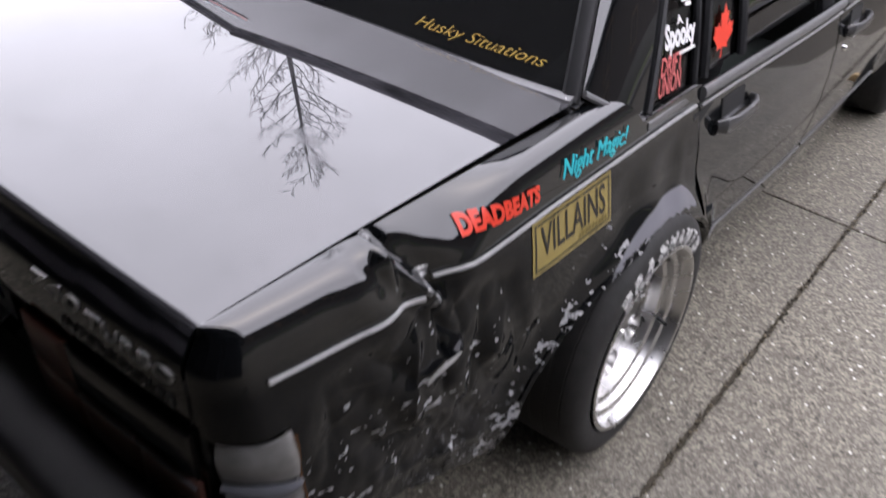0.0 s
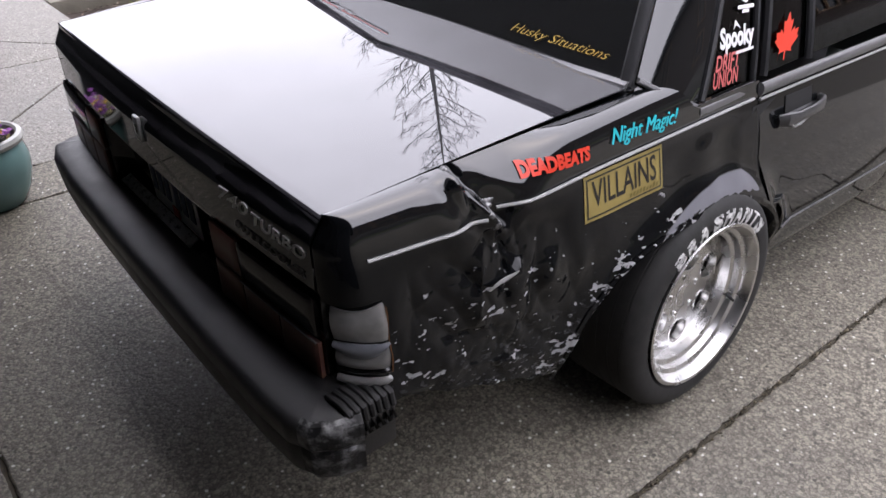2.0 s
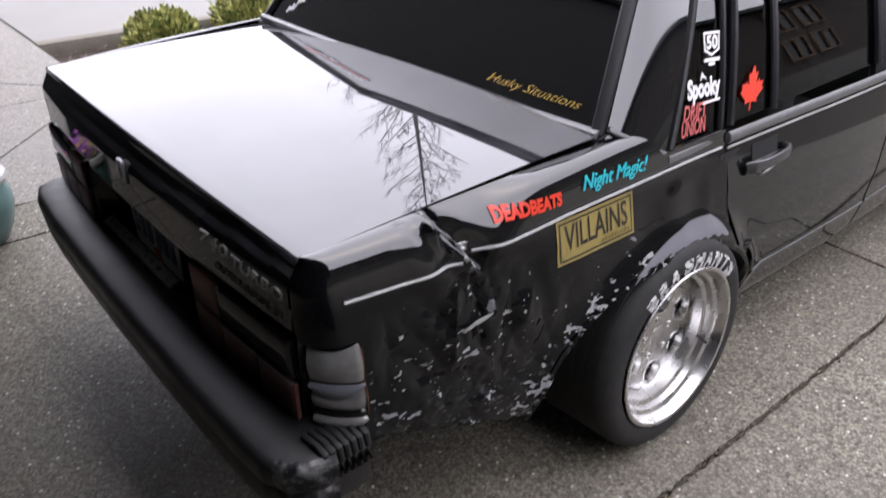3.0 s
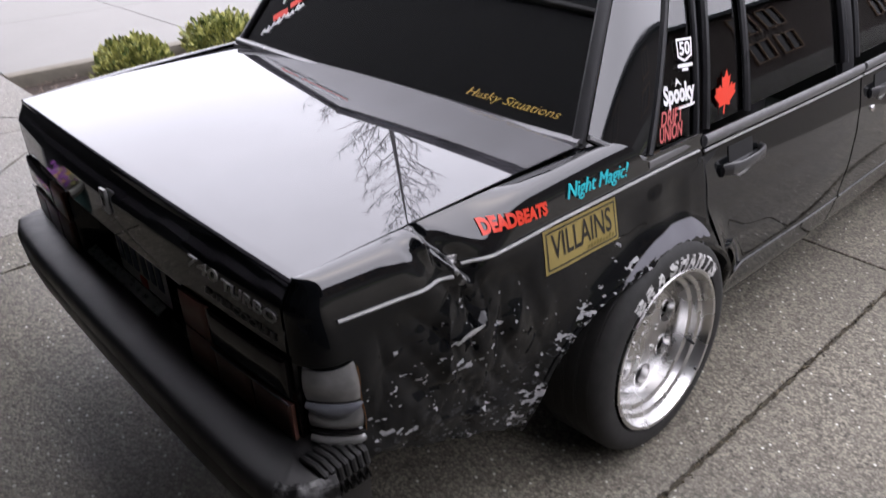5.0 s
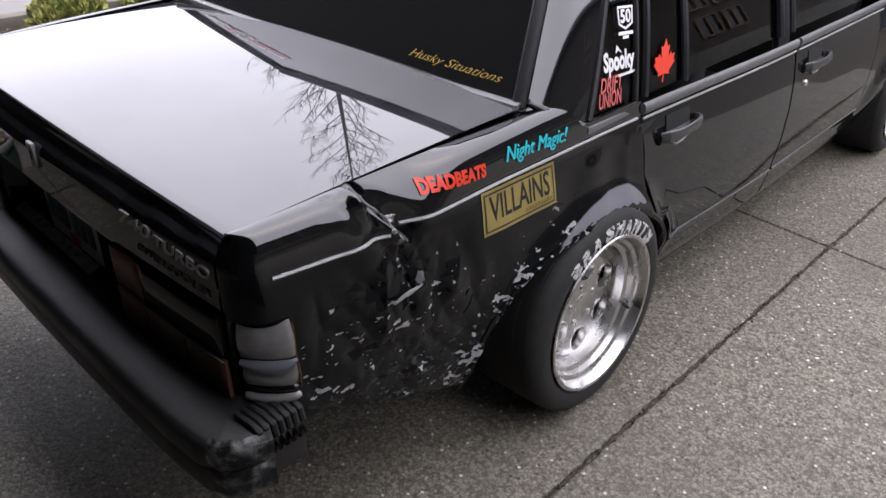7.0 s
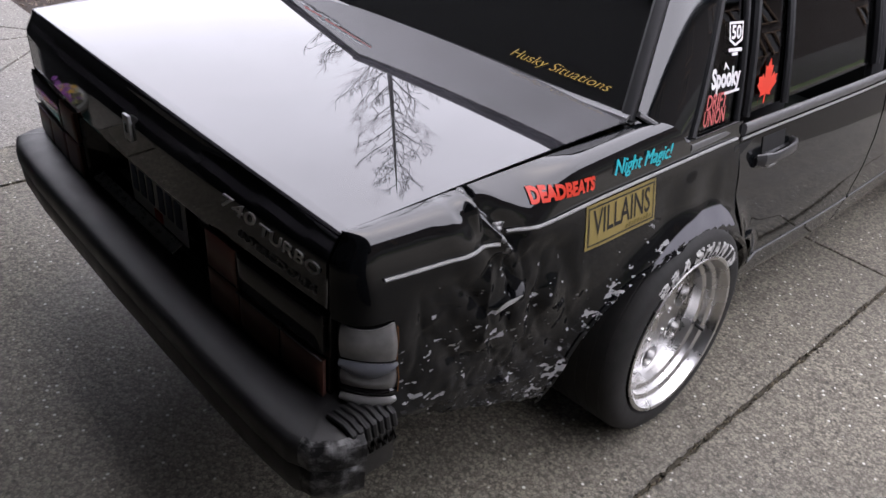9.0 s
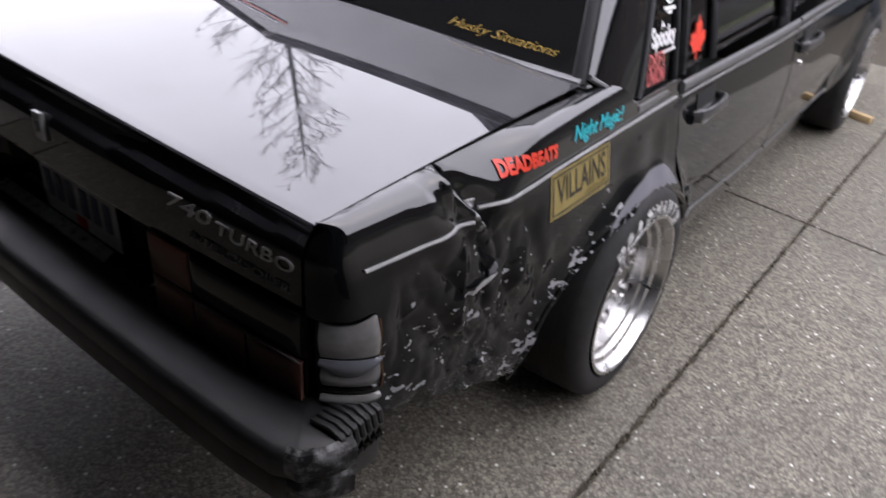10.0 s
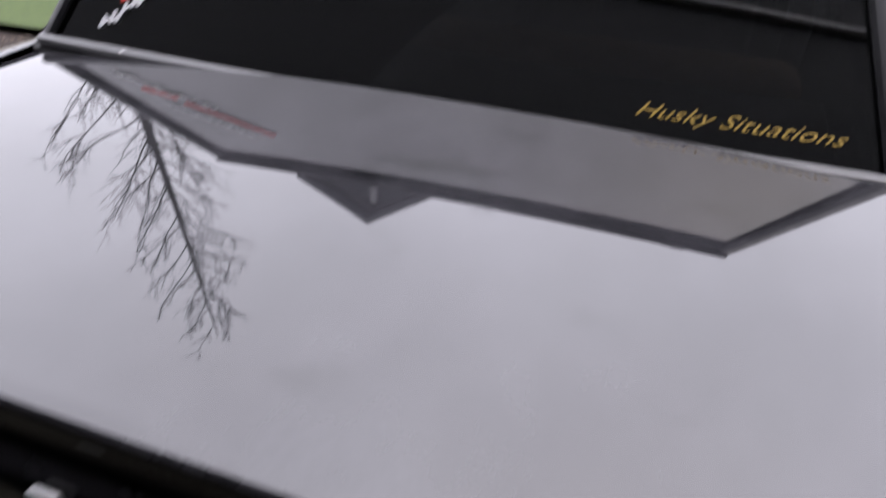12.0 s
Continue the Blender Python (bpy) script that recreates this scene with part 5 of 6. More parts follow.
def islands(bm):
    """Takes writing apart into its letters: joined-up pieces, with dots kept by their stems."""
    seen, groups = set(), []
    for start in bm.verts:
        if start in seen:
            continue
        seen.add(start)
        stack, group = [start], []
        while stack:
            v = stack.pop()
            group.append(v)
            for e in v.link_edges:
                w = e.other_vert(v)
                if w not in seen:
                    seen.add(w)
                    stack.append(w)
        groups.append(group)
    spans = sorted(((min(v.co.x for v in g), max(v.co.x for v in g), g) for g in groups), key=lambda q: q[0])
    letters_found = []
    for a, b, g in spans:
        for q in letters_found:
            if min(b, q[1]) - max(a, q[0]) > 0.6 * min(b - a, q[1] - q[0]):
                q[0], q[1] = min(a, q[0]), max(b, q[1])
                q[2] += g
                break
        else:
            letters_found.append([a, b, list(g)])
    for _, _, g in letters_found:
        one = bmesh.new()
        copy = {v: one.verts.new(v.co) for v in g}
        for f in {f for v in g for f in v.link_faces}:
            try:
                one.faces.new([copy[v] for v in f.verts])
            except ValueError:
                pass
        yield one
    bm.free()


def lettered(bm, lay, mat, parent, label=""):
    """Lays writing letter by letter; lay turns a flat outline into its place on the surface."""
    for one in islands(bm):
        part("letter", lay(one), mat, parent, label)


def plate_outline(w, h, inset, line):
    """A thin rectangular frame."""
    bm = bmesh.new()
    for x0, x1, y0, y1 in ((inset, w - inset, inset, inset + line), (inset, w - inset, h - inset - line, h - inset), (inset, inset + line, inset + line, h - inset - line), (w - inset - line, w - inset, inset + line, h - inset - line)):
        grid(lambda u, v: Vector((x0 + (x1 - x0) * u, y0 + (y1 - y0) * v, 0)), steps(0, 1, 12 if x1 - x0 > y1 - y0 else 1), steps(0, 1, 8 if y1 - y0 > x1 - x0 else 1), bm=bm)
    return bm


# gold sign sticker
VY, VZ, VW, VH, VS = 0.562, 0.718, 0.266, 0.104, -0.008
sign = part("sticker", laid(grid(lambda u, v: Vector((u, v, 0)), steps(0, VW, 16), steps(0, VH, 10)), on_side(VY, VZ, VS, 0.0015)), s_gold, car, "gold sign sticker with black lettering")
part("sticker_border", laid(plate_outline(VW, VH, 0.007, 0.004), on_side(VY, VZ, VS, 0.0022)), s_black, sign)
lettered(cut(fitted("VILLAINS", 0.218, 0.058, bold=0.012), 0.03), lambda b: laid(b, on_side(VY + 0.024, VZ + 0.031, VS, 0.0025)), s_black, sign)
random.seed(3)
m_olive = Mat("olive print", (0.12, 0.09, 0.02), 0.5)
for n in range(9):
    x, h = 0.145 + 0.0115 * n, random.uniform(0.009, 0.016)
    part("script_mark", laid(grid(lambda u, v: Vector((x + 0.004 * v + u * 0.008, 0.014 + v * h * 0.8, 0)), [0, 1], [0, 1]), on_side(VY, VZ, VS, 0.0024)), m_olive, sign)
# red, cyan and other lettering
lettered(cut(fitted("DEADBEATS", 0.180, 0.029, bold=0.055), 0.008), lambda b: laid(b, on_side(0.402, 0.869, -0.050, 0.004)), s_red, car, "heavy red block letter sticker")
script = cut(fitted("Night Magic!", 0.230, 0.033, shear=0.35), 0.008)
second = cut(fitted("Night Magic!", 0.230, 0.033, shear=0.35), 0.008)
for v in second.verts:
    v.co += Vector((0.0018, -0.0008, 0.0008))
lettered(joined(script, second), lambda b: laid(b, on_side(0.650, 0.871, -0.055, 0.0038)), s_cyan, car, "slanted cyan script letter")



def on_glass(y0, z0, slope, off=0.0, lean=0.0):
    """Writing on the side windows' surface, rising by slope and leaning ahead."""
    return lambda u, v: win(y0 + u + lean * v, z0 + 0.94 * v + slope * u, off)


def shapes(polys):
    bm = bmesh.new()
    for poly in polys:
        bm.faces.new([bm.verts.new((x, y, 0)) for x, y in poly])
    bmesh.ops.triangulate(bm, faces=bm.faces[:])
    return bm


def bar(x0, y0, x1, y1, w):
    d = Vector((x1 - x0, y1 - y0)).normalized() * w / 2
    return [(x0 - d.y, y0 + d.x), (x0 + d.y, y0 - d.x), (x1 + d.y, y1 - d.x), (x1 - d.y, y1 + d.x)]


lettered(fitted("DRIFT", 0.112, 0.037, shear=0.5, bold=0.015), lambda b: laid(b, on_glass(1.066, 0.921, -0.05, 0.001)), s_pink, car, "pink slanted letter on quarter glass")
lettered(fitted("UNION", 0.112, 0.039, shear=0.5, bold=0.015), lambda b: laid(b, on_glass(1.052, 0.884, -0.03, 0.001)), s_pink, car, "pink slanted letter on quarter glass")
lettered(fitted("Spooky", 0.152, 0.048, shear=0.25, bold=0.045), lambda b: laid(b, on_glass(1.094, 0.968, -0.06, 0.001)), s_white, car, "white brush letter on quarter glass")
brush = part("underline", laid(shapes([bar(0.062, -0.012, 0.152, -0.008, 0.007)]), on_glass(1.094, 0.962, -0.06, 0.0012)), s_white, car)
part("peak", laid(shapes([[(0.062, 0.040), (0.074, 0.064), (0.094, 0.040), (0.076, 0.050)]]), on_glass(1.094, 0.966, -0.06, 0.0012)), s_white, brush)
shield = [(0.0, 0.078), (0.074, 0.078), (0.072, 0.032), (0.036, 0.018), (0.004, 0.032)]
inner = [(0.006, 0.072), (0.067, 0.072), (0.065, 0.036), (0.036, 0.025), (0.010, 0.036)]
ringed = [[shield[i], shield[(i + 1) % 5], inner[(i + 1) % 5], inner[i]] for i in range(5)]
badge50 = part("sticker", laid(shapes(ringed), on_glass(1.180, 1.036, -0.08, 0.001, 0.25)), s_white, car, "white shield sticker with numerals on quarter glass")
lettered(fitted("50", 0.050, 0.033, bold=0.03), lambda b: laid(b, on_glass(1.202, 1.070, -0.08, 0.0016, 0.25)), s_white, badge50)
part("sticker_band", laid(shapes([bar(0.002, 0.010, 0.072, 0.010, 0.009)]), on_glass(1.180, 1.036, -0.08, 0.0014, 0.25)), s_white, badge50)
part("sticker_band", laid(shapes([bar(0.022, 0.000, 0.050, 0.000, 0.008)]), on_glass(1.180, 1.036, -0.08, 0.0014, 0.25)), s_white, badge50)
half = [(0.0, 1.0), (0.10, 0.80), (0.20, 0.84), (0.155, 0.56), (0.28, 0.68), (0.31, 0.60), (0.46, 0.62), (0.42, 0.48), (0.50, 0.44), (0.24, 0.24), (0.27, 0.16), (0.025, 0.20), (0.025, 0.0)]
leaf = [(x, y) for x, y in half] + [(-x, y) for x, y in reversed(half[1:])]
part("sticker", laid(shapes([[(0.058 + 0.118 * x, 0.118 * y) for x, y in leaf]]), on_glass(1.314, 0.889, -0.06, 0.0005, 0.42)), s_red, car, "red maple leaf sticker on door window")


def on_rear(x0, f0, slope=0.0, off=0.004):
    """Writing on the rear window, from a base x and height f0."""
    return lambda u, v: rear_glass((x0 + u) / (1 - TAPER * (f0 + v / 0.53)), f0 + (v + slope * u) / 0.53, off)


lettered(cut(fitted("Husky Situations", 0.308, 0.024, shear=0.5, bold=-0.008), 0.03), lambda b: laid(b, on_rear(0.396, 0.080, -0.012)), s_yellow, car, "gold slanted letter on rear window")
random.seed(17)
for x0, f0, mat, marks in ((-0.655, 0.07, s_white, 9), (-0.60, 0.34, s_white, 8)):
    bm = shapes([bar(0.03, 0.075, 0.10, 0.12, 0.026)] if f0 < 0.2 else [bar(0.05, -0.005, 0.22, 0.135, 0.022)])
    band = part("sticker", laid(bm, on_rear(x0, f0, off=0.0035)), s_red, car, "red slanted sticker with white marks on rear window")
    for n in range(marks):
        h, w = random.uniform(0.020, 0.034), random.uniform(0.006, 0.010)
        u, v = 0.021 * n, 0.0175 * n + random.uniform(-0.003, 0.003)
        for one in [bar(u, v, u + 0.007, v + h, w), bar(u + 0.006, v + h * random.uniform(0.2, 0.9), u + 0.017, v + h * random.uniform(0.3, 1.0), w * 0.8)] + ([bar(u + 0.014, v + 0.004, u + 0.018, v + h * 0.8, w)] if n % 2 else []):
            part("sticker_mark", laid(shapes([one]), on_rear(x0, f0)), mat, band)

# chrome model lettering on the lid
def on_tail(x0, z0, off=0.003, slope=0.0):
    return lambda u, v: Vector((x0 + u, face_y(x0 + u, z0 + v) - off, z0 + slope * u + v))


def raised(bm, fn, depth=0.003):
    laid(bm, fn)
    bm.normal_update()
    if sum(f.normal.y for f in bm.faces) > 0:
        bmesh.ops.reverse_faces(bm, faces=bm.faces[:])
    return thicken(bm, depth)


lettered(fitted("740", 0.118, 0.030, shear=0.25), lambda b: raised(b, on_tail(0.425, 0.816, slope=-0.012)), m_badge, lid, "dull chrome numeral")
lettered(fitted("TURBO", 0.178, 0.026, shear=0.2), lambda b: raised(b, on_tail(0.556, 0.810, slope=-0.030)), m_badge, lid, "dull chrome letter")
lettered(fitted("INTERCOOLER", 0.245, 0.016, shear=0.2), lambda b: raised(b, on_tail(0.478, 0.771, slope=-0.030)), m_belt, lid, "dark grey letter")
emblem = part("emblem", block(0.002, 0.034, face_y(0.02, 0.83) - 0.008, face_y(0.02, 0.83) + 0.002, 0.802, 0.866, 0.004), m_badge, lid, "dull chrome lock cover")
part("emblem_inlay", block(0.012, 0.024, face_y(0.02, 0.83) - 0.0095, face_y(0.02, 0.83) - 0.0075, 0.822, 0.846, 0.001), m_smoke, emblem)
# number plate: white, with plain bars
m_plate = Mat("white number plate", (0.8, 0.8, 0.79), 0.35)
m_plate.set("Base Color", m_plate.mix(m_plate.noise(25.0, 4.0), (0.72, 0.72, 0.71), (0.82, 0.82, 0.81)))
m_blue = Mat("dark blue print", (0.10, 0.12, 0.20), 0.5)
plate = thing("number_plate", "white number plate with dark blue bars in lid recess", "number plate", (0.034, 0.012, 0.565))
part("plate_body", block(-0.130, 0.172, -0.016, -0.012, 0.570, 0.717, 0.0015), m_plate, plate)
for n in range(6):
    x = -0.112 + 0.045 * n + (0.012 if n > 2 else 0)
    part("plate_bar", block(x, x + 0.030, -0.0195, -0.017, 0.612, 0.682, 0.0008), m_blue, plate)
part("plate_decal", block(0.005, 0.045, -0.0195, -0.017, 0.575, 0.604, 0.0008), s_red, plate)
part("latch", tube([(0.318, -0.040, 0.578), (0.332, -0.046, 0.587), (0.347, -0.044, 0.596)], 0.0055, 8), m_chrome, lid)

# crumpled tears of bare metal where the fender's edge folded
def sliver(y0, y1, t0, t1, high):
    """A jagged scrap of sheet on the shoulder between two lengths and two heights above the belt."""
    def at(u, v):
        y = y0 + (y1 - y0) * (u + 0.25 * (v - 0.5))
        t = t0 + (t1 - t0) * v
        x, z = shoulder(y, max(t, 0)) if t > 0 else (side(y, BELT + 0.1 * t), BELT + 0.1 * t)
        crumple = high * (0.4 + abs(noise.noise((y * 190.0, z * 190.0, 3.0))) * 1.5 - 1.1 * (abs(2 * u - 1) ** 4 + abs(2 * v - 1) ** 4))
        flat = ease(t, 0.3, 0.9)
        return Vector((x - dent(y, z) * (1 - 0.6 * flat) + crumple * (1 - 0.7 * flat), y, z + crumple * flat))
    part("torn_metal", grid(at, steps(0, 1, 10), steps(0, 1, 10)), m_torn, car, "torn bright metal at the fold", 15)


sliver(0.240, 0.262, 0.82, 1.0, 0.004)
sliver(0.304, 0.342, -0.10, 0.12, 0.005)
sliver(0.318, 0.335, -0.42, -0.16, 0.004)
# a long bright scratch across the crumple
outer = max(shell_x(0.285 + 0.01 * n, 0.676 + 0.002 * n) for n in range(9))
bm = tube([(outer + 0.0015, 0.285 + 0.08 * f, 0.674 + 0.016 * f + 0.003 * math.sin(5 * f)) for f in steps(0, 1, 8)], [0.0018 + 0.0026 * math.sin(math.pi * f) for f in steps(0, 1, 8)], 6)
part("scratch", bm, m_reflector, car)

# ---- loose things and surroundings ----
solid("wheel_chock", block(-0.085, 0.10, -0.022, 0.022, 0, 0.04, 0.004), m_wood, "short raw timber block lying before the front tyre", "wheel chock", at=(0, 0, 0))
chock = bpy.data.objects["wheel_chock"]
chock.matrix_world = pose(0.985, 4.10, FLOOR, 0, 0, -14)

# glazed flower pot
POT = (-1.66, -0.245, FLOOR)
pot = thing("flower_pot", "teal glazed pot with a pale rim, planted with pansies", "flower pot", POT)
turn = lambda r, h, a: (POT[0] + r * math.cos(a), POT[1] + r * math.sin(a), POT[2] + h)
part("bowl", lathe([(0.001, 0.0), (0.10, 0.0), (0.115, 0.012), (0.15, 0.08), (0.172, 0.16), (0.175, 0.21), (0.165, 0.255), (0.158, 0.275)], 40, place=turn), m_glaze, pot)
part("rim", lathe([(0.156, 0.272), (0.172, 0.280), (0.178, 0.295), (0.172, 0.310), (0.155, 0.314), (0.146, 0.305), (0.144, 0.27)], 40, place=turn), m_rim, pot, "pale worn rim")
part("soil", lathe([(0.001, 0.282), (0.146, 0.278)], 30, place=turn), m_mulch, pot)
random.seed(8)
for mat, count in ((m_petal, 40), (m_petal2, 14)):
    bm = bmesh.new()
    for _ in range(count):
        a, r = random.uniform(0, math.tau), 0.125 * math.sqrt(random.random())
        c = Vector((POT[0] + r * math.cos(a), POT[1] + r * math.sin(a), POT[2] + random.uniform(0.30, 0.36)))
        for q in range(5):
            b = q * math.tau / 5 + a
            p = [c + Vector((math.cos(b + o) * l, math.sin(b + o) * l, z)) for o, l, z in ((-0.5, 0.006, 0), (-0.5, 0.022, 0.006), (0.5, 0.022, 0.006), (0.5, 0.006, 0))]
            bm.faces.new([bm.verts.new(v) for v in p])
    part("flowers", bm, mat, pot, smooth=0)
bm = bmesh.new()
for _ in range(90):
    a, r = random.uniform(0, math.tau), 0.135 * math.sqrt(random.random())
    c = Vector((POT[0] + r * math.cos(a), POT[1] + r * math.sin(a), POT[2] + random.uniform(0.275, 0.31)))
    d = Vector((random.gauss(0, 1), random.gauss(0, 1), 0.8)).normalized() * 0.035
    s = d.cross(Vector((0, 0, 1))).normalized() * 0.010
    bm.faces.new([bm.verts.new(v) for v in (c, c + d * 0.5 + s, c + d, c + d * 0.5 - s)])
part("leaves", bm, m_leaf, pot, smooth=0)


# bare winter tree
def bare_tree(at, height, seed):
    rng = random.Random(seed)
    t = thing("tree", "slender bare winter tree with fine ascending twigs", "tree", at)
    o = Vector(at)
    leader = [o + Vector((0.05 * math.sin(2.2 * f + 1) * f + 0.34 * f * f, 0.05 * math.sin(3 * f), height * f)) for f in steps(0, 1, 16)]
    part("trunk", tube(leader, [0.037 * (1 - f) ** 0.8 + 0.003 for f in steps(0, 1, 16)], 8), m_bark, t)
    wood = bmesh.new()

    def shoot(p, d, length, r, level):
        n = 5 if level < 2 else 3
        pts, q = [p], p
        for i in range(n):
            d = (d + Vector((rng.gauss(0, 0.10), rng.gauss(0, 0.10), rng.gauss(0.07, 0.08)))).normalized()
            q = q + d * (length / n)
            pts.append(q)
        tube(pts, [max(r * (1 - 0.85 * i / n), 0.0013) for i in range(n + 1)], 4 if level else 5, bm=wood, cap=False)
        if level >= 2:
            return
        for _ in range(7 if level == 0 else 4):
            f = rng.uniform(0.2, 1.0)
            i = min(int(f * n), n - 1)
            b = pts[i].lerp(pts[i + 1], f * n - i)
            away = (d + Vector((rng.gauss(0, 0.55), rng.gauss(0, 0.55), rng.gauss(0.1, 0.35)))).normalized()
            shoot(b, away, length * rng.uniform(0.3, 0.5), r * 0.5, level + 1)

    for n in range(50):
        f = 0.31 + 0.67 * (n / 50) ** 0.9
        i = min(int(f * 16), 15)
        p = leader[i].lerp(leader[i + 1], f * 16 - i)
        a = n * 2.4 + rng.gauss(0, 0.3)
        d = Vector((math.cos(a), math.sin(a), rng.uniform(0.6, 1.1))).normalized()
        shoot(p, d, height * (0.175 * (1 - f) + 0.055) * rng.uniform(0.8, 1.15), 0.009 * (1 - f) + 0.003, 0)
    part("branches", wood, m_bark, t, smooth=0)


bare_tree((-2.52, 2.58, FLOOR), 4.15, 3)


# houses
def prism(points, y0, y1):
    """A form with the outline points (x, z), from y0 to y1."""
    bm = bmesh.new()
    a = [bm.verts.new((x, y0, z)) for x, z in points]
    b = [bm.verts.new((x, y1, z)) for x, z in points]
    bm.faces.new(a)
    bm.faces.new(b[::-1])
    for i in range(len(points)):
        bm.faces.new((a[i], b[i], b[(i + 1) % len(points)], a[(i + 1) % len(points)]))
    bmesh.ops.recalc_face_normals(bm, faces=bm.faces[:])
    return bm


def house_window(parent, x0, x1, y, z0, z1, frame, out):
    w = part("window", block(x0, x1, y - 0.03 * out, y + 0.02, z0, z1) if out > 0 else block(x0, x1, y - 0.02, y + 0.03, z0, z1), m_pane, parent)
    s = -0.05 * out
    for bx in ((x0 - 0.06, x1 + 0.06, z1, z1 + 0.07), (x0 - 0.06, x1 + 0.06, z0 - 0.07, z0), (x0 - 0.06, x0, z0, z1), (x1, x1 + 0.06, z0, z1), ((x0 + x1) / 2 - 0.02, (x0 + x1) / 2 + 0.02, z0, z1)):
        part("window_frame", block(bx[0], bx[1], min(y, y + s) - 0.005, max(y, y + s) + 0.005, bx[2], bx[3]), frame, w)


house = thing("house", "blue grey house with a steep front gable and white trim", "house", (-2.0, 12, FLOOR))
part("wall", block(-5.0, 2.6, 9.0, 15, FLOOR, 5.2), m_siding, house)
part("gable_wall", prism([(-5.0, 5.2), (-2.7, 5.2), (-2.7, 6.5), (-3.97, 7.3), (-5.0, 6.62)], 8.85, 11), m_siding, house)
part("gable_trim", block(-4.02, -3.92, 8.77, 8.85, 6.2, 7.12), m_paintwhite, house)
part("gable_roof", prism([(-5.3, 6.40), (-3.97, 7.30), (-2.65, 6.37), (-2.65, 6.52), (-3.97, 7.50), (-5.3, 6.55)], 8.55, 12), m_roof, house)
part("roof", prism([(-5.3, 5.1), (-3.0, 6.66), (1.25, 6.94), (1.36, 6.3), (2.9, 5.1)], 8.8, 15), m_roof, house)
for x0 in (-4.6, -3.3, -1.8, -0.2, 1.3):
    house_window(house, x0, x0 + 0.95, 9.0, 3.2, 4.6, m_paintwhite, 1)
    house_window(house, x0, x0 + 0.95, 9.0, 0.9, 2.2, m_paintwhite, 1)

# unseen house with open garage, added to block skylight behind the parked car
home = thing("light_blocking_house", "unseen dark house with an open garage, added to block light", "house", (0, -3.5, FLOOR))
GY, BLOCKER_Y = -1.45, 0.0
m_gutter = Mat("weathered eaves strip", (0.35, 0.35, 0.36), 0.6)
m_gutter.set("Base Color", m_gutter.mix(m_gutter.noise(8.0, 4.0), (0.14, 0.14, 0.145), (0.24, 0.24, 0.25)))
part("wall", block(-14.0, -1.5, GY - 0.15, GY, FLOOR, 4.75), m_cladding, home)
part("wall", block(1.95, 4.6, GY - 0.15, GY, FLOOR, 4.75), m_cladding, home)
part("wall", block(-1.5, 1.95, GY - 0.15, GY, 2.15, 4.75), m_cladding, home)
part("garage_floor", block(-1.6, 2.05, -7.4, GY - 0.15, FLOOR - 0.02, FLOOR + 0.01), m_road, home)
# near-black ceiling and walls: their colour makes the garage look unlit
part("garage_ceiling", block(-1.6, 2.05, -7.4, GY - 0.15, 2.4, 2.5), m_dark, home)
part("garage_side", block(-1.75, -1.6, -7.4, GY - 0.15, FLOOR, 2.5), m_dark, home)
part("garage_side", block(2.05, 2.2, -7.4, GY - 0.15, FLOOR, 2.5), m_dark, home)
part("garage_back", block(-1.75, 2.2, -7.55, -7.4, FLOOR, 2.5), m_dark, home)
part("side_wall", block(-14.0, -13.85, -9, GY - 0.15, FLOOR, 4.75), m_cladding, home)
part("side_wall", block(4.45, 4.6, -9, GY - 0.15, FLOOR, 4.75), m_cladding, home)
part("back_wall", block(-14.0, 4.6, -9.15, -9, FLOOR, 4.75), m_cladding, home)
part("roof", prism([(-14.3, 4.76), (4.9, 4.76), (4.9, 4.85), (-1.2, 5.1), (-14.3, 4.85)], -9.3, GY + 0.05), m_roof, home)
# low overhang, added out of view to shade the ground behind the bumper
part("sky_blocker", block(-5.0, 5.5, GY, BLOCKER_Y, 1.69, 3.02), m_cladding, home)
part("gutter", block(-5.0, 5.5, BLOCKER_Y, BLOCKER_Y + 0.03, 2.63, 2.67, 0.01), m_gutter, home, "pale weathered eaves strip")
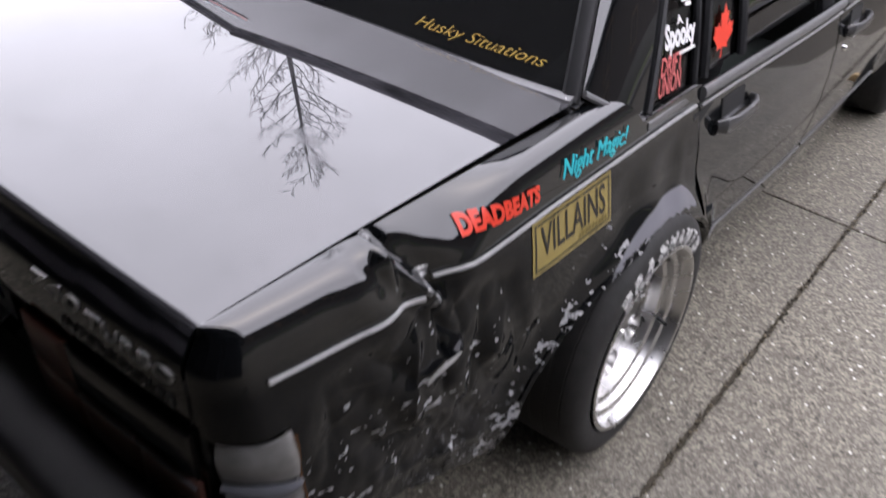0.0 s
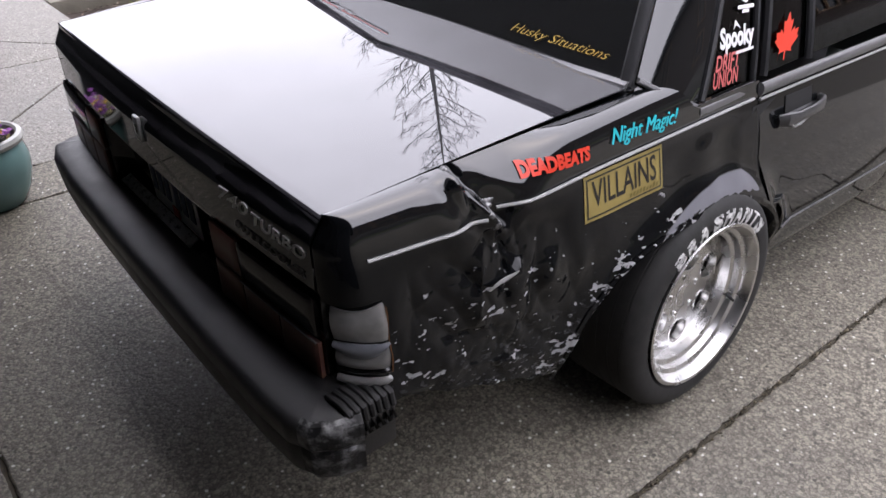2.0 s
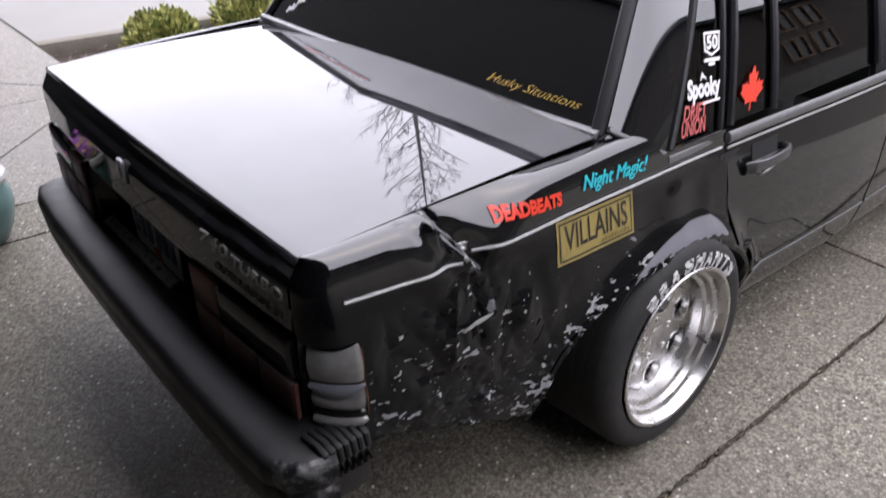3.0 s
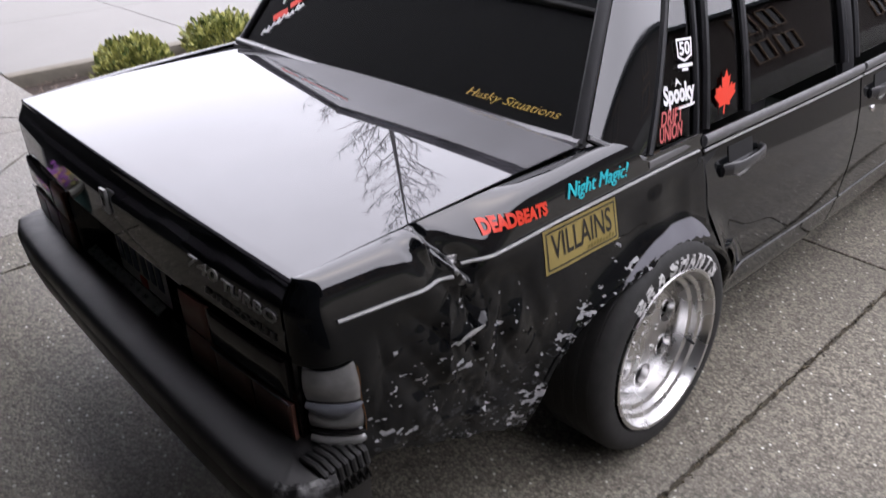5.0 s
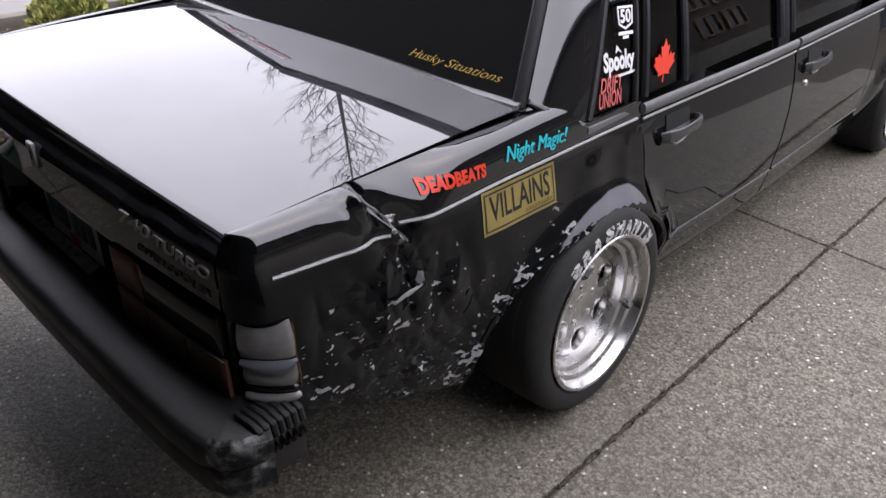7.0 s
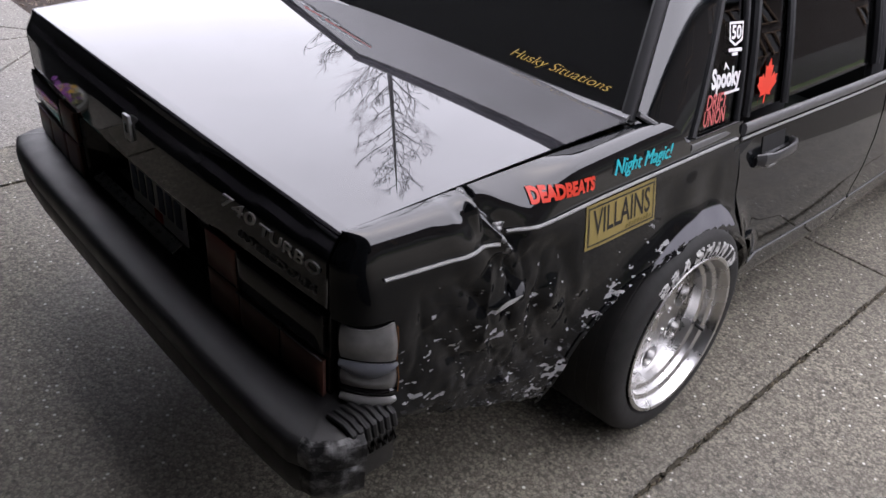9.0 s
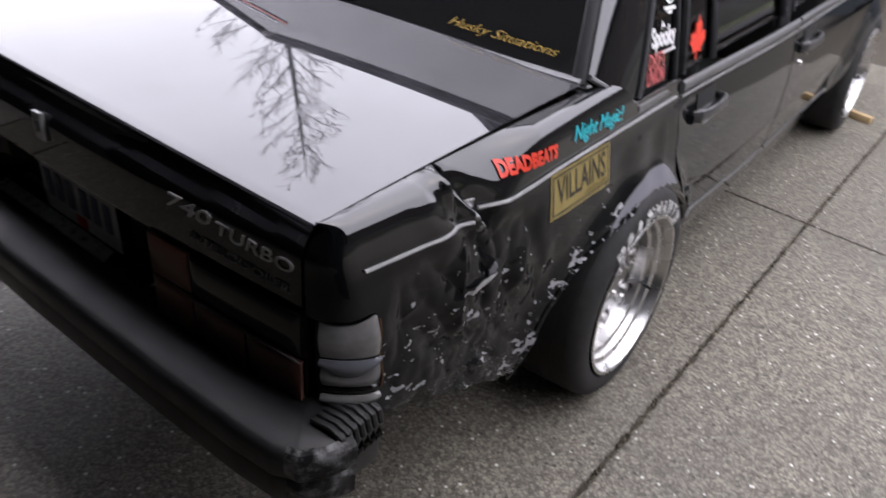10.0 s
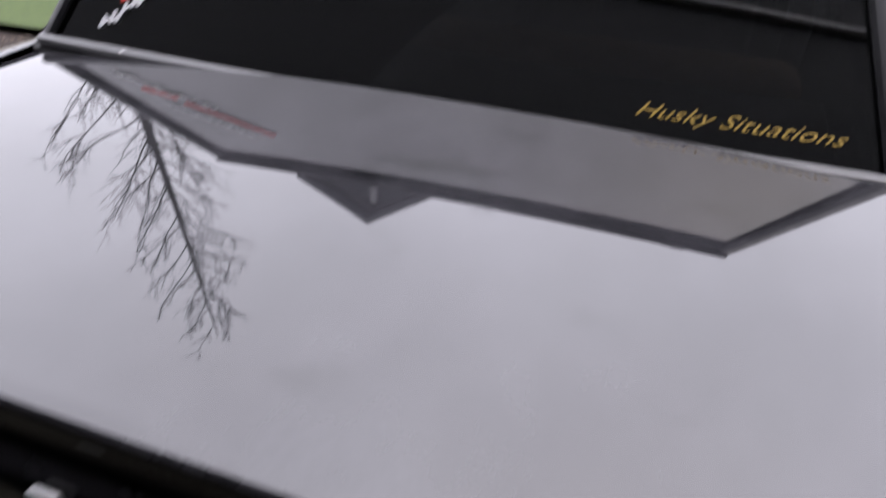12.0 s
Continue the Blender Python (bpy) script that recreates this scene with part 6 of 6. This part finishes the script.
# added walls, out of view, that cut side light under the overhang
part("side_light_blocker", block(2.45, 2.6, GY, -0.28, FLOOR, 1.69), m_cladding, home)
part("side_light_blocker", block(-2.6, -2.45, GY, -0.28, FLOOR, 1.69), m_cladding, home)

# street beside the driveway: kerb, verge, garden wall and a brown terrace
solid("kerb", block(7.95, 8.10, -30, 60, FLOOR - 0.1, FLOOR + 0.13, 0.01), m_kerb, "pale kerb along the road beside the driveway", "kerb", "structure")
solid("verge", grid(lambda x, y: Vector((x, y, FLOOR + 0.12 + 0.02 * noise.noise((x, y, 3)))), steps(8.10, 9.4, 4), steps(-30, 60, 90), flip=True), m_grass, "strip of grass between kerb and garden wall", "lawn", "structure")
solid("garden_wall", block(9.4, 9.6, -30, 60, FLOOR, 1.25, 0.02), m_stone, "dark stone garden wall behind the verge", "wall", "structure")
m_tan = Mat("tan window frame", (0.13, 0.085, 0.05), 0.7)
side_b = thing("terrace", "brown shingled terrace of houses with tan window frames", "building", (17, 0, FLOOR))
part("wall", block(12, 20, -24, 52, FLOOR, 5.5), m_brown, side_b)
part("roof", prism([(11.6, 5.4), (20.5, 5.4), (20.5, 5.6), (16, 6.6), (11.6, 5.6)], -24.4, 52.4), m_roof, side_b)


def terrace_window(y0, y1, z0, z1):
    w = part("window", block(11.97, 12.02, y0, y1, z0, z1), m_pane, side_b)
    for ya, yb, za, zb in ((y0 - 0.1, y1 + 0.1, z1, z1 + 0.1), (y0 - 0.1, y1 + 0.1, z0 - 0.1, z0), (y0 - 0.1, y0, z0, z1), (y1, y1 + 0.1, z0, z1), ((y0 + y1) / 2 - 0.04, (y0 + y1) / 2 + 0.04, z0, z1)):
        part("window_frame", block(11.90, 11.96, ya, yb, za, zb), m_tan, w)


for y in (2.0, 9.6, 16.4, 23.0, 24.9, 33.0, 40.0):
    for z in (2.1, 3.9):
        terrace_window(y, y + 1.3, z, z + 1.15)
part("hedge_wall", block(-22, -16, -14, 16, FLOOR, 2.6), m_brown, thing("far_terrace", "low brown building beyond the far road", "building", (-19, 0, FLOOR)))
